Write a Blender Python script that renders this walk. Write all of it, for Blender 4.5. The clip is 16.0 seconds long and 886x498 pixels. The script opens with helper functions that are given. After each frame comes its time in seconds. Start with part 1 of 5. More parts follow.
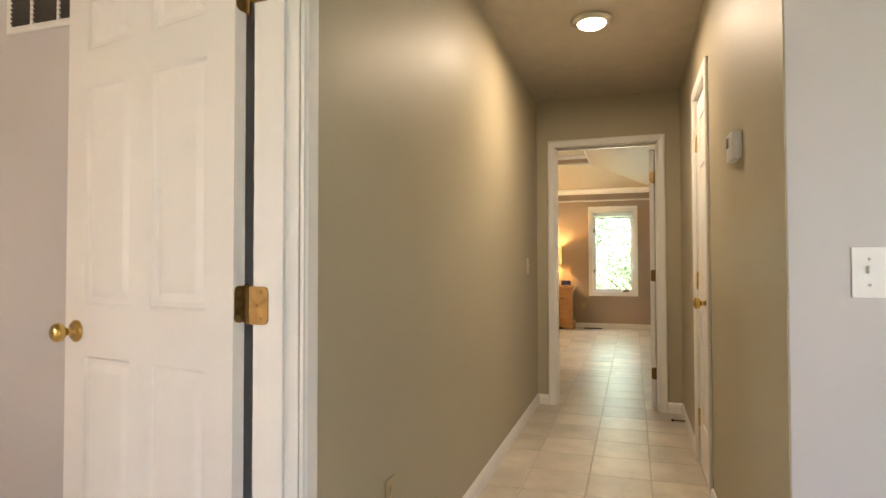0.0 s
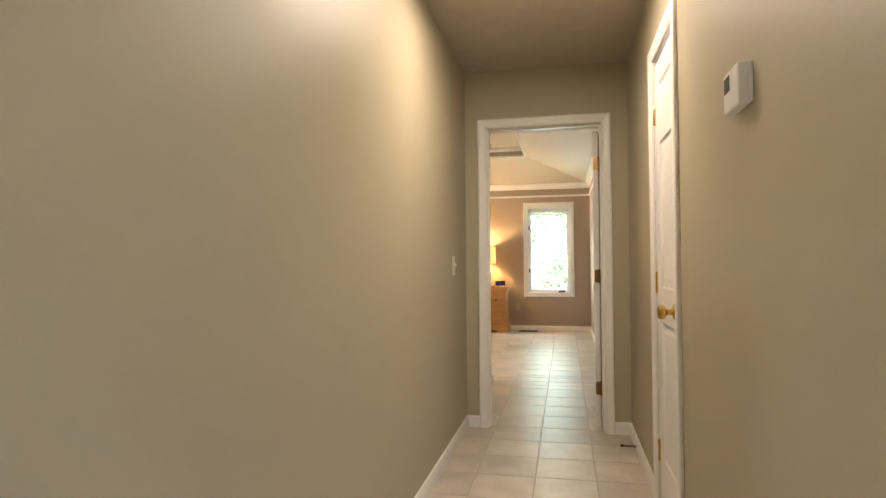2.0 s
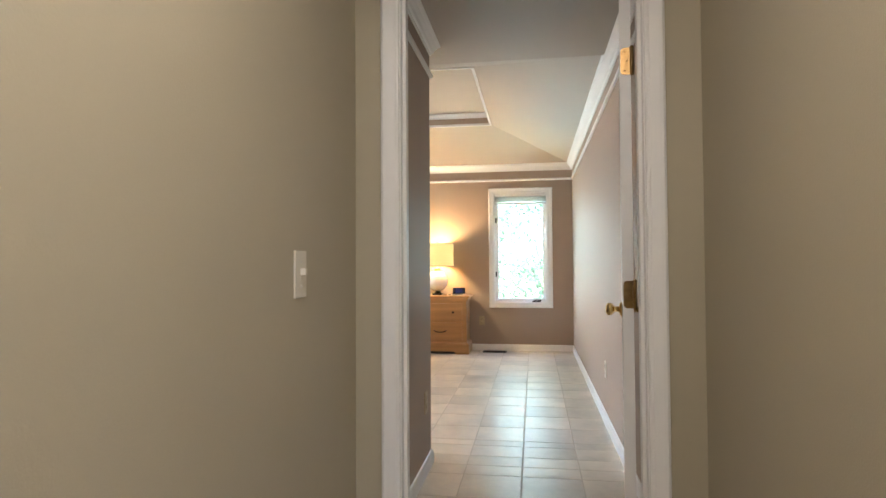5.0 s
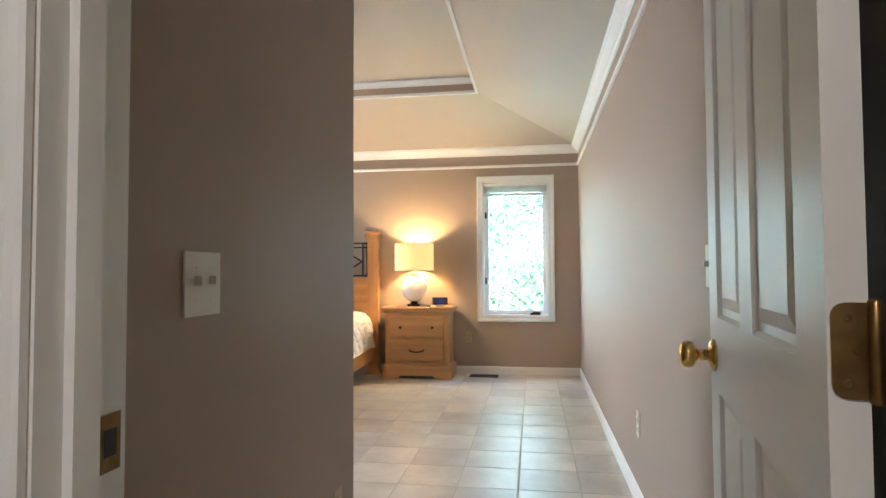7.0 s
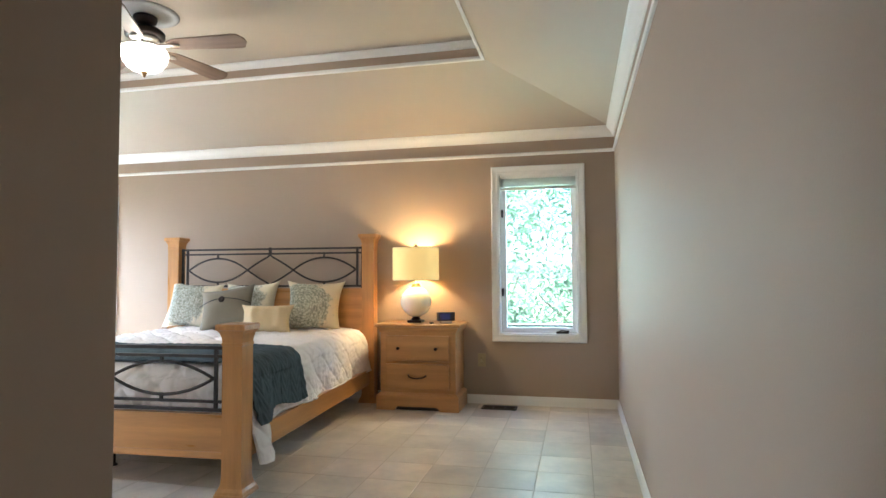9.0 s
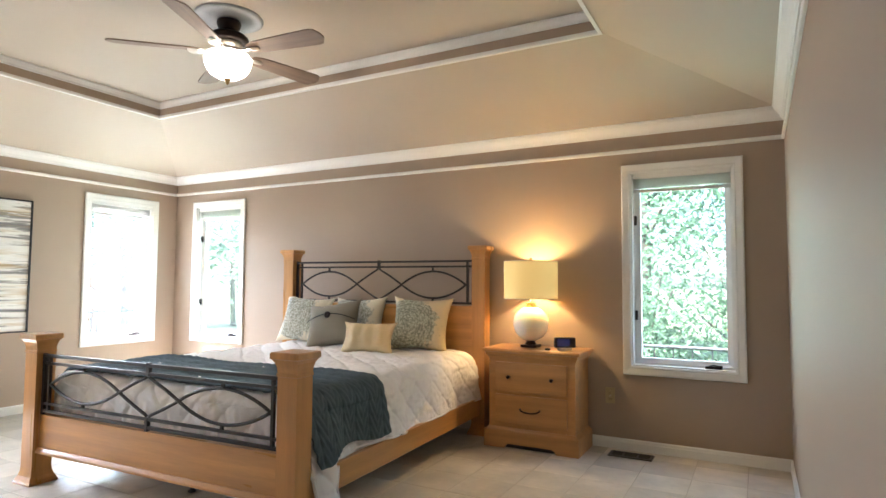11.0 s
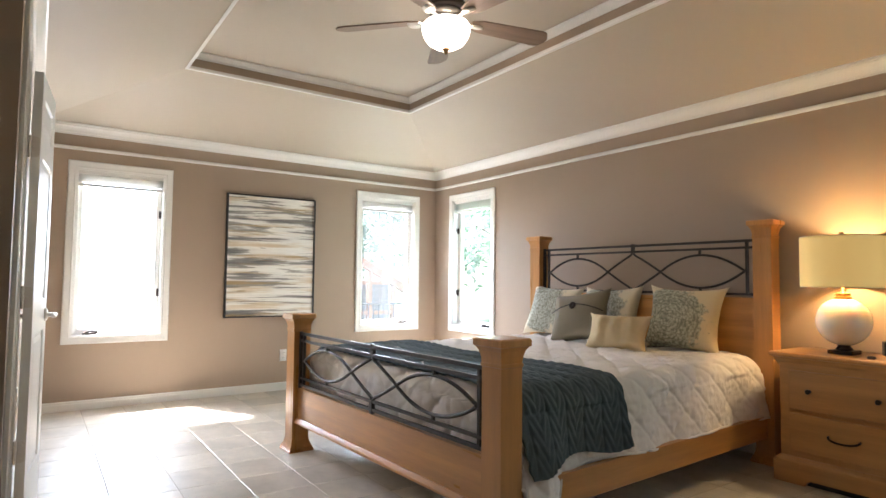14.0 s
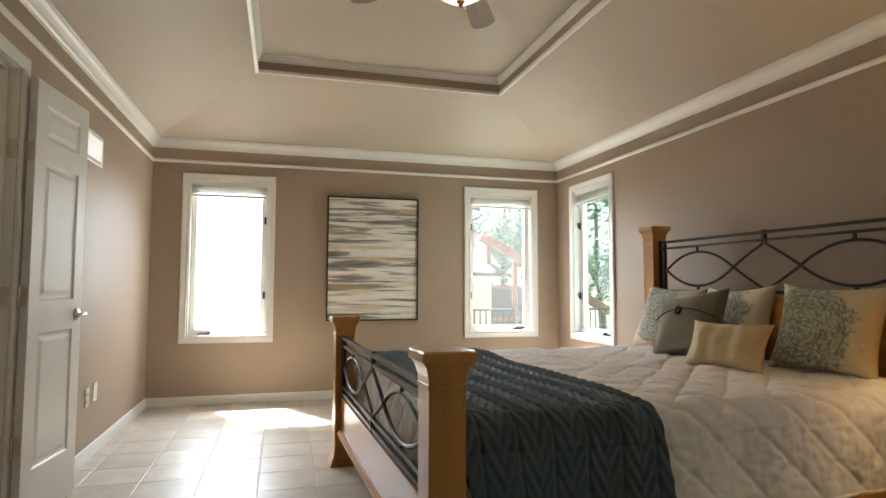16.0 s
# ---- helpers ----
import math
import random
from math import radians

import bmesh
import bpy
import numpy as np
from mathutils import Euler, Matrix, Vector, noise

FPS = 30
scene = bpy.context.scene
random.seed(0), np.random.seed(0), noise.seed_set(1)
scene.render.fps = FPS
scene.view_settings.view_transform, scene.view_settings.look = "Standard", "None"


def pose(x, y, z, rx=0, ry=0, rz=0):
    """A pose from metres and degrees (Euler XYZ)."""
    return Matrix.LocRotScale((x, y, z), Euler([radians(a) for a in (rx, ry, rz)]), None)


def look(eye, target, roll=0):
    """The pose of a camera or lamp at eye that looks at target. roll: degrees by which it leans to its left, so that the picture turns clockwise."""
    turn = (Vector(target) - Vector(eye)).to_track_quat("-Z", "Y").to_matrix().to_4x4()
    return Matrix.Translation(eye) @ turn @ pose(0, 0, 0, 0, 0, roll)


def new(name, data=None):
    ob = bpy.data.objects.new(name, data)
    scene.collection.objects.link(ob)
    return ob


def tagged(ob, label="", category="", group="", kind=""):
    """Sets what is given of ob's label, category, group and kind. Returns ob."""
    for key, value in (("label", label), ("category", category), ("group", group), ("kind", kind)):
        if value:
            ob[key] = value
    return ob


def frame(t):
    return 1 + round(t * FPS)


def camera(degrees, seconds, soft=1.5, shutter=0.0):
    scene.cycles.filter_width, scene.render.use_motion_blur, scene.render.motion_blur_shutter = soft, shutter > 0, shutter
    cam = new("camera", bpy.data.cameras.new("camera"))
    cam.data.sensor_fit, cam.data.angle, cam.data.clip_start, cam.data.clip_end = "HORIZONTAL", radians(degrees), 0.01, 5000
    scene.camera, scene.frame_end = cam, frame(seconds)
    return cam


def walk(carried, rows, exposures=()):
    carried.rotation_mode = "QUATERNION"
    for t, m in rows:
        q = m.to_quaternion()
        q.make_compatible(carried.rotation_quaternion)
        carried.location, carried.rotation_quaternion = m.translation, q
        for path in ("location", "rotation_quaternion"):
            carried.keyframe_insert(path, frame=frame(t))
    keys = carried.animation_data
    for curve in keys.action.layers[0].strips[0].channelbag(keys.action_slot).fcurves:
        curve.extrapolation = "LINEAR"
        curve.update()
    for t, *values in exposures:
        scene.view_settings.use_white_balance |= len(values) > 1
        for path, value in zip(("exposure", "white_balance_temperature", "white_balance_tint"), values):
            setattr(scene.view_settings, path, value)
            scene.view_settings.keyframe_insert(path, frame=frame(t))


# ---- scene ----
cam = camera(74.2, 16.0)
PATH = [
    (0, (0.408, 0.763, 1.129), (-0.208, 2.665, 1.178), -0.1),
    (0.5, (0.407, 0.816, 1.119), (-0.137, 2.740, 1.169), -0.4),
    (1, (0.393, 1.018, 1.108), (-0.092, 2.957, 1.150), -0.1),
    (1.5, (0.352, 1.217, 1.114), (-0.083, 3.169, 1.154), -0.2),
    (2, (0.343, 1.505, 1.126), (-0.064, 3.462, 1.174), -0.4),
    (2.5, (0.328, 1.816, 1.134), (-0.058, 3.778, 1.181), -0.3),
    (3, (0.303, 2.158, 1.135), (-0.065, 4.123, 1.181), -0.2),
    (3.5, (0.278, 2.511, 1.120), (-0.065, 4.481, 1.169), -0.2),
    (4, (0.263, 2.897, 1.142), (-0.062, 4.870, 1.187), -0.3),
    (6.5, (0.246, 4.684, 1.111), (-0.051, 6.661, 1.179), -0.2),
    (7, (0.264, 5.030, 1.107), (-0.039, 7.006, 1.180), -0.3),
    (7.5, (0.290, 5.350, 1.121), (-0.029, 7.323, 1.197), -0.3),
    (8, (0.291, 5.588, 1.122), (-0.050, 7.557, 1.212), -0.1),
    (8.2, (0.304, 5.693, 1.123), (-0.051, 7.659, 1.215), -0.2),
    (10.3, (0.581, 6.628, 1.192), (-0.164, 8.482, 1.291), 0.2),
    (10.5, (0.577, 6.690, 1.199), (-0.229, 8.518, 1.304), 0.3),
    (11, (0.571, 6.796, 1.218), (-0.375, 8.554, 1.335), 0.4),
    (11.5, (0.549, 6.887, 1.197), (-0.523, 8.571, 1.316), 0.5),
    (12, (0.522, 6.974, 1.175), (-0.669, 8.577, 1.295), 0.6),
    (12.5, (0.519, 7.046, 1.159), (-0.804, 8.541, 1.280), 0.6),
    (13, (0.531, 7.107, 1.150), (-0.912, 8.486, 1.270), 0.7),
    (13.5, (0.531, 7.197, 1.133), (-1.027, 8.446, 1.251), 0.7),
    (14, (0.456, 7.368, 1.116), (-1.185, 8.506, 1.227), 0.6),
    (14.5, (0.366, 7.574, 1.128), (-1.346, 8.602, 1.230), 0.4),
    (15, (0.276, 7.892, 1.113), (-1.512, 8.780, 1.226), 0.4),
    (15.5, (0.308, 8.148, 1.067), (-1.552, 8.872, 1.194), 0.4),
    (16, (0.365, 8.439, 1.082), (-1.559, 8.970, 1.209), 0.2),
]
LIGHT = [(0.0, 4.84, 7250, 16), (1.0, 4.86, 7650, 18), (2.0, 5.05, 6600, 17), (4.0, 5.06, 5600, 16), (6.5, 5.02, 5350, 15), (8.2, 4.72, 5150, 9), (10.3, 4.36, 5500, 12), (13.0, 4.08, 5700, 15), (14.0, 3.84, 5800, 15), (15.0, 3.53, 6100, 13), (16.0, 3.23, 6300, 12)]
walk(cam, [(t, look(eye, target, roll)) for t, eye, target, roll in PATH], LIGHT)

# ---- world, sun, large lights ----
world = bpy.data.worlds.new("sky")
scene.world = world
world.use_nodes = True
wn = world.node_tree.nodes
sky = wn.new("ShaderNodeTexSky")
sky.sky_type, sky.sun_disc = "NISHITA", False
SUN_EL, SUN_AZ = 57.0, 118.0          # the sun stands high in the west-south-west
sky.sun_elevation, sky.sun_rotation = radians(SUN_EL), radians(-SUN_AZ)
sky.air_density, sky.dust_density = 1.0, 2.5
world.node_tree.links.new(sky.outputs[0], wn["Background"].inputs[0])
wn["Background"].inputs[1].default_value = 0.08


def lamp(name, kind, m, energy, color=(1, 1, 1), **more):
    data = bpy.data.lights.new(name, kind)
    data.energy, data.color = energy, color
    for key, value in more.items():
        if key == "size":
            data.size = value
        elif key == "size_y":
            data.shape, data.size_y = "RECTANGLE", value
        elif key == "radius":
            data.shadow_soft_size = value
        elif key == "angle":
            data.angle = value
        elif key == "spread":
            data.spread = value
    ob = new(name, data)
    ob.matrix_world = m
    return ob


SUN_FROM = Vector((-math.cos(radians(SUN_EL)) * 0.88, -math.cos(radians(SUN_EL)) * 0.47, math.sin(radians(SUN_EL))))
lamp("sun", "SUN", look(SUN_FROM * 30, (0, 0, 0)), 5.0, (1.0, 0.95, 0.86), angle=radians(4))
DAY, LEAFY = (0.91, 0.97, 1.0), (0.80, 1.0, 0.90)      # open sky, and sky through leaves
NY_OUT, WX_OUT = 11.62, -5.92      # just outside the panes
# sky light standing in the window openings
for wx, wy, rz, watts, rise, tilt, fan_out in ((0.083, NY_OUT, 0, 0.55, 0.0, -88, 150), (-4.68, NY_OUT, 0, 1.7, 0.0, -88, 150), (WX_OUT, 10.663, 90, 4.4, 0.22, -56, 100), (WX_OUT, 7.965, 90, 3.6, 0.22, -58, 110)):
    out = pose(wx, wy, 1.335 + rise, 0, 0, rz)
    lamp("window_daylight", "AREA", out @ pose(0, 0, 0, tilt, 0, 0), watts, DAY if rz else LEAFY, size=0.72, size_y=1.40, spread=radians(fan_out))
# bluish lamp added at an assumed, unseen opening to brighten the entry
lamp("entry_fill", "AREA", pose(2.2, -1.44, 1.45, 90, 0, 0), 0.86, (0.68, 0.85, 1.0), size=1.2, size_y=1.4)
# pinkish lamp added out of view to light the side room and its door
lamp("study_fill", "AREA", pose(-3.25, -0.8, 1.45, 0, -90, 0), 0.62, (1.0, 0.90, 0.90), size=0.9, size_y=0.7)
WARM = (1.0, 0.66, 0.33)
lamp("hall_bulb", "AREA", pose(0.21, 3.98, 2.38), 0.64, (1.0, 0.85, 0.66), size=0.13)
lamp("fan_bulb", "POINT", pose(-2.235, 9.24, 2.50), 0.90, (1.0, 0.81, 0.60), radius=0.1)
lamp("table_bulb", "POINT", pose(-0.975, 11.1, 1.27), 1.6, (1.0, 0.69, 0.30), radius=0.045)
# unseen lamp, without a fixture, added to light the dressing room past its doorway
lamp("dressing_room_fill", "POINT", pose(-2.3, 6.2, 2.2), 1.0, (1.0, 0.78, 0.5), radius=0.08)


# ---- materials ----
def surface(name, base, vary=0.06, scale=3.0, rough=0.6, metal=0.0, bump=0.0, grain=60.0, stretch=(1, 1, 1), coat=0.0, tint=None, rand=0.0, spec=0.5):
    """A procedural surface: cloudy variation at a large scale, grain at a small one, relief from the grain."""
    m = bpy.data.materials.new(name)
    m.use_nodes = True
    nt = m.node_tree
    n, l = nt.nodes, nt.links
    b = n["Principled BSDF"]
    co = n.new("ShaderNodeTexCoord")
    mp = n.new("ShaderNodeMapping")
    mp.inputs["Scale"].default_value = stretch
    l.new(co.outputs["Object"], mp.inputs[0])
    big, fine = n.new("ShaderNodeTexNoise"), n.new("ShaderNodeTexNoise")
    big.inputs["Scale"].default_value, big.inputs["Detail"].default_value = scale, 3
    fine.inputs["Scale"].default_value, fine.inputs["Detail"].default_value = grain, 4
    vec = mp.outputs[0]
    if rand:
        info, add = n.new("ShaderNodeObjectInfo"), n.new("ShaderNodeVectorMath")
        sc = n.new("ShaderNodeMath")
        sc.operation = "MULTIPLY"
        sc.inputs[1].default_value = 40
        l.new(info.outputs["Random"], sc.inputs[0])
        l.new(mp.outputs[0], add.inputs[0])
        l.new(sc.outputs[0], add.inputs[1])
        vec = add.outputs[0]
    l.new(vec, big.inputs["Vector"])
    l.new(vec, fine.inputs["Vector"])
    mix = n.new("ShaderNodeMix")
    mix.data_type = "RGBA"
    dark = tint or tuple(c * (1 - 2.2 * vary) for c in base)
    light = tuple(min(1, c * (1 + 1.2 * vary)) for c in base)
    mix.inputs["A"].default_value, mix.inputs["B"].default_value = (*dark, 1), (*light, 1)
    av = n.new("ShaderNodeMath")
    av.operation = "MULTIPLY_ADD"
    av.inputs[1].default_value = 0.35
    l.new(fine.outputs[0], av.inputs[0])
    sub = n.new("ShaderNodeMath")
    sub.operation = "MULTIPLY_ADD"
    sub.inputs[1].default_value, sub.inputs[2].default_value = 1.3, -0.33
    l.new(big.outputs[0], sub.inputs[0])
    l.new(sub.outputs[0], av.inputs[2])
    l.new(av.outputs[0], mix.inputs["Factor"])
    col = mix.outputs["Result"]
    if rand:
        hsv, mul = n.new("ShaderNodeHueSaturation"), n.new("ShaderNodeMapRange")
        mul.inputs[3].default_value, mul.inputs[4].default_value = 1 - rand, 1 + rand
        l.new(info.outputs["Random"], mul.inputs[0])
        l.new(mul.outputs[0], hsv.inputs["Value"])
        l.new(col, hsv.inputs["Color"])
        col = hsv.outputs[0]
    l.new(col, b.inputs["Base Color"])
    rr = n.new("ShaderNodeMapRange")
    rr.inputs[3].default_value, rr.inputs[4].default_value = max(0.02, rough - 0.07), min(1, rough + 0.07)
    l.new(big.outputs[0], rr.inputs[0])
    l.new(rr.outputs[0], b.inputs["Roughness"])
    b.inputs["Metallic"].default_value = metal
    b.inputs["Specular IOR Level"].default_value = spec
    b.inputs["Coat Weight"].default_value = coat
    b.inputs["Coat Roughness"].default_value = 0.2
    if bump:
        bp = n.new("ShaderNodeBump")
        bp.inputs["Strength"].default_value, bp.inputs["Distance"].default_value = bump, 0.004
        l.new(fine.outputs[0], bp.inputs["Height"])
        l.new(bp.outputs[0], b.inputs["Normal"])
    return m


def glowing(name, color, strength, base=(0.9, 0.88, 0.82), through_light=0.0):
    m = bpy.data.materials.new(name)
    m.use_nodes = True
    b = m.node_tree.nodes["Principled BSDF"]
    b.inputs["Base Color"].default_value = (*base, 1)
    b.inputs["Emission Color"].default_value = (*color, 1)
    b.inputs["Emission Strength"].default_value = strength
    b.inputs["Roughness"].default_value = 0.4
    if through_light:
        n, l = m.node_tree.nodes, m.node_tree.links
        clear, mix = n.new("ShaderNodeBsdfTransparent"), n.new("ShaderNodeMixShader")
        mix.inputs[0].default_value = through_light
        l.new(b.outputs[0], mix.inputs[1])
        l.new(clear.outputs[0], mix.inputs[2])
        l.new(mix.outputs[0], n["Material Output"].inputs[0])
    return m


def glass(name):
    m = bpy.data.materials.new(name)
    m.use_nodes = True
    n, l = m.node_tree.nodes, m.node_tree.links
    n.remove(n["Principled BSDF"])
    clear, gloss, mix = n.new("ShaderNodeBsdfTransparent"), n.new("ShaderNodeBsdfGlossy"), n.new("ShaderNodeMixShader")
    gloss.inputs["Roughness"].default_value = 0.02
    clear.inputs[0].default_value = (0.95, 0.97, 0.96, 1)
    mix.inputs[0].default_value = 0.05
    l.new(clear.outputs[0], mix.inputs[1])
    l.new(gloss.outputs[0], mix.inputs[2])
    l.new(mix.outputs[0], n["Material Output"].inputs[0])
    return m


KHAKI = surface("khaki_wall_paint", (0.43, 0.38, 0.266), 0.03, 1.2, 0.5, bump=0.10, grain=220)
TAUPE = surface("taupe_wall_paint", (0.39, 0.302, 0.226), 0.03, 1.2, 0.58, bump=0.10, grain=220, spec=0.3)
GREY = surface("pale_grey_wall_paint", (0.56, 0.53, 0.53), 0.03, 1.2, 0.45, bump=0.10, grain=220)
CEIL = surface("vault_ceiling_paint", (0.48, 0.415, 0.33), 0.03, 1.0, 0.58, bump=0.08, grain=200, spec=0.35)
HALLCEIL = surface("textured_hall_ceiling", (0.52, 0.455, 0.37), 0.06, 9.0, 0.7, bump=0.55, grain=110)
WHITE = surface("white_trim_paint", (0.80, 0.785, 0.75), 0.02, 2.0, 0.32, bump=0.03, grain=120)
DOORWHITE = surface("white_door_paint", (0.79, 0.77, 0.74), 0.025, 2.0, 0.42, bump=0.05, grain=150, stretch=(1, 1, 0.12))
TILE = surface("cream_stone_tile", (0.64, 0.57, 0.475), 0.17, 3.8, 0.37, bump=0.06, grain=26, rand=0.13)
GROUT = surface("sandy_grout", (0.52, 0.455, 0.37), 0.08, 8, 0.85, bump=0.2, grain=300)
MAPLE = surface("honey_maple_upright", (0.55, 0.262, 0.072), 0.17, 3.5, 0.30, bump=0.05, grain=40, stretch=(5, 5, 0.35), coat=0.25)
MAPLEH = surface("honey_maple_level", (0.56, 0.270, 0.076), 0.17, 3.5, 0.30, bump=0.05, grain=40, stretch=(0.35, 5, 5), coat=0.25)
MAPLEY = surface("honey_maple_lengthwise", (0.53, 0.252, 0.07), 0.17, 3.5, 0.32, bump=0.05, grain=40, stretch=(5, 0.35, 5), coat=0.25)
PINE = surface("pale_maple_level", (0.52, 0.265, 0.088), 0.16, 3.0, 0.34, bump=0.05, grain=36, stretch=(0.4, 5, 5), coat=0.2)
IRON = surface("dark_bronze_iron", (0.045, 0.038, 0.035), 0.15, 12, 0.42, metal=0.55, bump=0.1, grain=120)
BRASS = surface("polished_brass", (0.72, 0.50, 0.17), 0.08, 14, 0.18, metal=1.0, bump=0.02)
OLDBRASS = surface("worn_brass", (0.27, 0.165, 0.06), 0.2, 40, 0.34, metal=1.0, bump=0.1)
PEWTER = surface("grey_pewter_finish", (0.40, 0.41, 0.42), 0.1, 9, 0.55, metal=0.3)
NICKEL = surface("brushed_nickel", (0.70, 0.66, 0.60), 0.06, 20, 0.34, metal=1.0)
BRONZE = surface("oil_rubbed_bronze", (0.030, 0.020, 0.016), 0.2, 10, 0.38, metal=0.6)
QUILT = surface("white_quilt_cotton", (0.84, 0.80, 0.77), 0.03, 7, 0.9, bump=0.22, grain=380)
TEAL = surface("teal_knit_wool", (0.084, 0.117, 0.134), 0.16, 8, 0.95, bump=0.5, grain=420)
CREAM = surface("cream_linen", (0.66, 0.53, 0.32), 0.05, 8, 0.92, bump=0.3, grain=420)
SAGE = surface("grey_sage_linen", (0.23, 0.205, 0.15), 0.06, 9, 0.92, bump=0.3, grain=480)
SHADE = glowing("lit_cream_shade", (1.0, 0.64, 0.18), 0.030, (0.70, 0.50, 0.20))
SHADE.node_tree.nodes["Principled BSDF"].inputs["Roughness"].default_value = 0.95
BOWL = glowing("lit_frosted_glass", (1.0, 0.86, 0.66), 0.42, through_light=0.55)
DOME = glowing("lit_dome_glass", (1.0, 0.88, 0.70), 0.68)
CERAMIC = surface("ivory_ceramic", (0.80, 0.76, 0.66), 0.02, 4, 0.16, coat=0.5)
globe_skin = CERAMIC.node_tree.nodes["Principled BSDF"].inputs
globe_skin["Subsurface Weight"].default_value, globe_skin["Subsurface Radius"].default_value, globe_skin["Subsurface Scale"].default_value = 0.7, (1.0, 0.8, 0.55), 0.09
# darker ivory; the outlet by the nightstand has its shade put into this colour
DARK_IVORY = surface("dark_ivory_plastic", (0.46, 0.36, 0.20), 0.03, 6, 0.35)
PLATE = surface("ivory_plastic", (0.70, 0.65, 0.53), 0.02, 6, 0.4)
WPLATE = surface("white_plastic", (0.80, 0.79, 0.77), 0.02, 6, 0.38)
BLACK = surface("matt_black", (0.018, 0.018, 0.02), 0.2, 10, 0.5)
VENT = surface("dark_vent_metal", (0.06, 0.05, 0.04), 0.2, 12, 0.5, metal=0.4)
BLIND = surface("cellular_shade_cloth", (0.66, 0.64, 0.59), 0.03, 8, 0.9, bump=0.2, grain=200)
RAILGREY = surface("pale_taupe_rail", (0.58, 0.56, 0.52), 0.03, 8, 0.5)
BLADE = surface("weathered_walnut_blade", (0.23, 0.155, 0.105), 0.22, 3, 0.5, bump=0.06, grain=30, stretch=(0.5, 7, 7))
GLASS = glass("clear_window_glass")
# faintly translucent sheet for the windows, added to wash out the view
HAZE = bpy.data.materials.new("window_haze_sheet")
HAZE.use_nodes = True
mn, ml = HAZE.node_tree.nodes, HAZE.node_tree.links
mn.remove(mn["Principled BSDF"])
clear, veil, blend = mn.new("ShaderNodeBsdfTransparent"), mn.new("ShaderNodeBsdfTranslucent"), mn.new("ShaderNodeMixShader")
veil.inputs[0].default_value = (0.60, 0.62, 0.62, 1)
blend.inputs[0].default_value = 0.02
ml.new(clear.outputs[0], blend.inputs[1])
ml.new(veil.outputs[0], blend.inputs[2])
ml.new(blend.outputs[0], mn["Material Output"].inputs[0])
BARK = surface("grey_bark", (0.10, 0.08, 0.06), 0.3, 6, 0.9, bump=0.8, grain=30)
LEAF = surface("summer_leaves", (0.15, 0.245, 0.145), 0.2, 0.9, 0.6, rand=0.2)
LEAF2 = surface("pale_summer_leaves", (0.18, 0.28, 0.17), 0.2, 0.9, 0.6, rand=0.2)
for leafy, share in ((LEAF, 0.6), (LEAF2, 0.6), (BLIND, 0.28)):
    n, l = leafy.node_tree.nodes, leafy.node_tree.links
    tr, mx = n.new("ShaderNodeBsdfTranslucent"), n.new("ShaderNodeMixShader")
    mx.inputs[0].default_value = share
    l.new(n["Principled BSDF"].inputs["Base Color"].links[0].from_socket, tr.inputs[0])
    l.new(n["Principled BSDF"].outputs[0], mx.inputs[1])
    l.new(tr.outputs[0], mx.inputs[2])
    l.new(mx.outputs[0], n["Material Output"].inputs[0])
GRASS = surface("lawn_and_leaf_litter", (0.09, 0.11, 0.045), 0.35, 0.7, 0.95, bump=0.8, grain=40)
SIDING = surface("cream_siding", (0.66, 0.58, 0.44), 0.04, 3, 0.7)
CEDAR = surface("stained_cedar", (0.27, 0.12, 0.055), 0.2, 3, 0.6, bump=0.2, stretch=(3, 3, 0.5))
SCREEN = surface("screen_and_haze", (0.10, 0.095, 0.09), 0.1, 3, 0.8)


# ---- mesh helpers ----
def box(bm, a, b, bevel=0.0, m=None):
    lo = [min(p, q) for p, q in zip(a, b)]
    hi = [max(p, q) for p, q in zip(a, b)]
    vs = [bm.verts.new((x, y, z)) for x in (lo[0], hi[0]) for y in (lo[1], hi[1]) for z in (lo[2], hi[2])]
    fs = [bm.faces.new([vs[i] for i in f]) for f in ((0, 1, 3, 2), (4, 6, 7, 5), (0, 4, 5, 1), (2, 3, 7, 6), (0, 2, 6, 4), (1, 5, 7, 3))]
    if m is not None:
        bmesh.ops.transform(bm, matrix=m, verts=vs)
    if bevel:
        es = list({e for f in fs for e in f.edges})
        bmesh.ops.bevel(bm, geom=es, offset=bevel, segments=2, profile=0.6, affect="EDGES")
    return bm


def boxes(*pairs, bevel=0.0):
    bm = bmesh.new()
    for a, b in pairs:
        box(bm, a, b, bevel)
    return bm


def lathe(bm, prof, n=24, m=None, smooth=True):
    """Turns (radius, height) pairs about the z axis."""
    rings, made = [], []
    for r, z in prof:
        if r < 1e-5:
            rings.append([bm.verts.new((0, 0, z))])
        else:
            rings.append([bm.verts.new((r * math.cos(2 * math.pi * i / n), r * math.sin(2 * math.pi * i / n), z)) for i in range(n)])
        made += rings[-1]
    for a, b in zip(rings, rings[1:]):
        for i in range(n):
            j = (i + 1) % n
            vs = [a[i % len(a)], a[j % len(a)], b[j % len(b)], b[i % len(b)]]
            vs = list(dict.fromkeys(vs))
            if len(vs) > 2:
                bm.faces.new(vs).smooth = smooth
    for r in (rings[0], rings[-1]):
        if len(r) > 2:
            bm.faces.new(r)
    if m is not None:
        bmesh.ops.transform(bm, matrix=m, verts=made)
    return bm


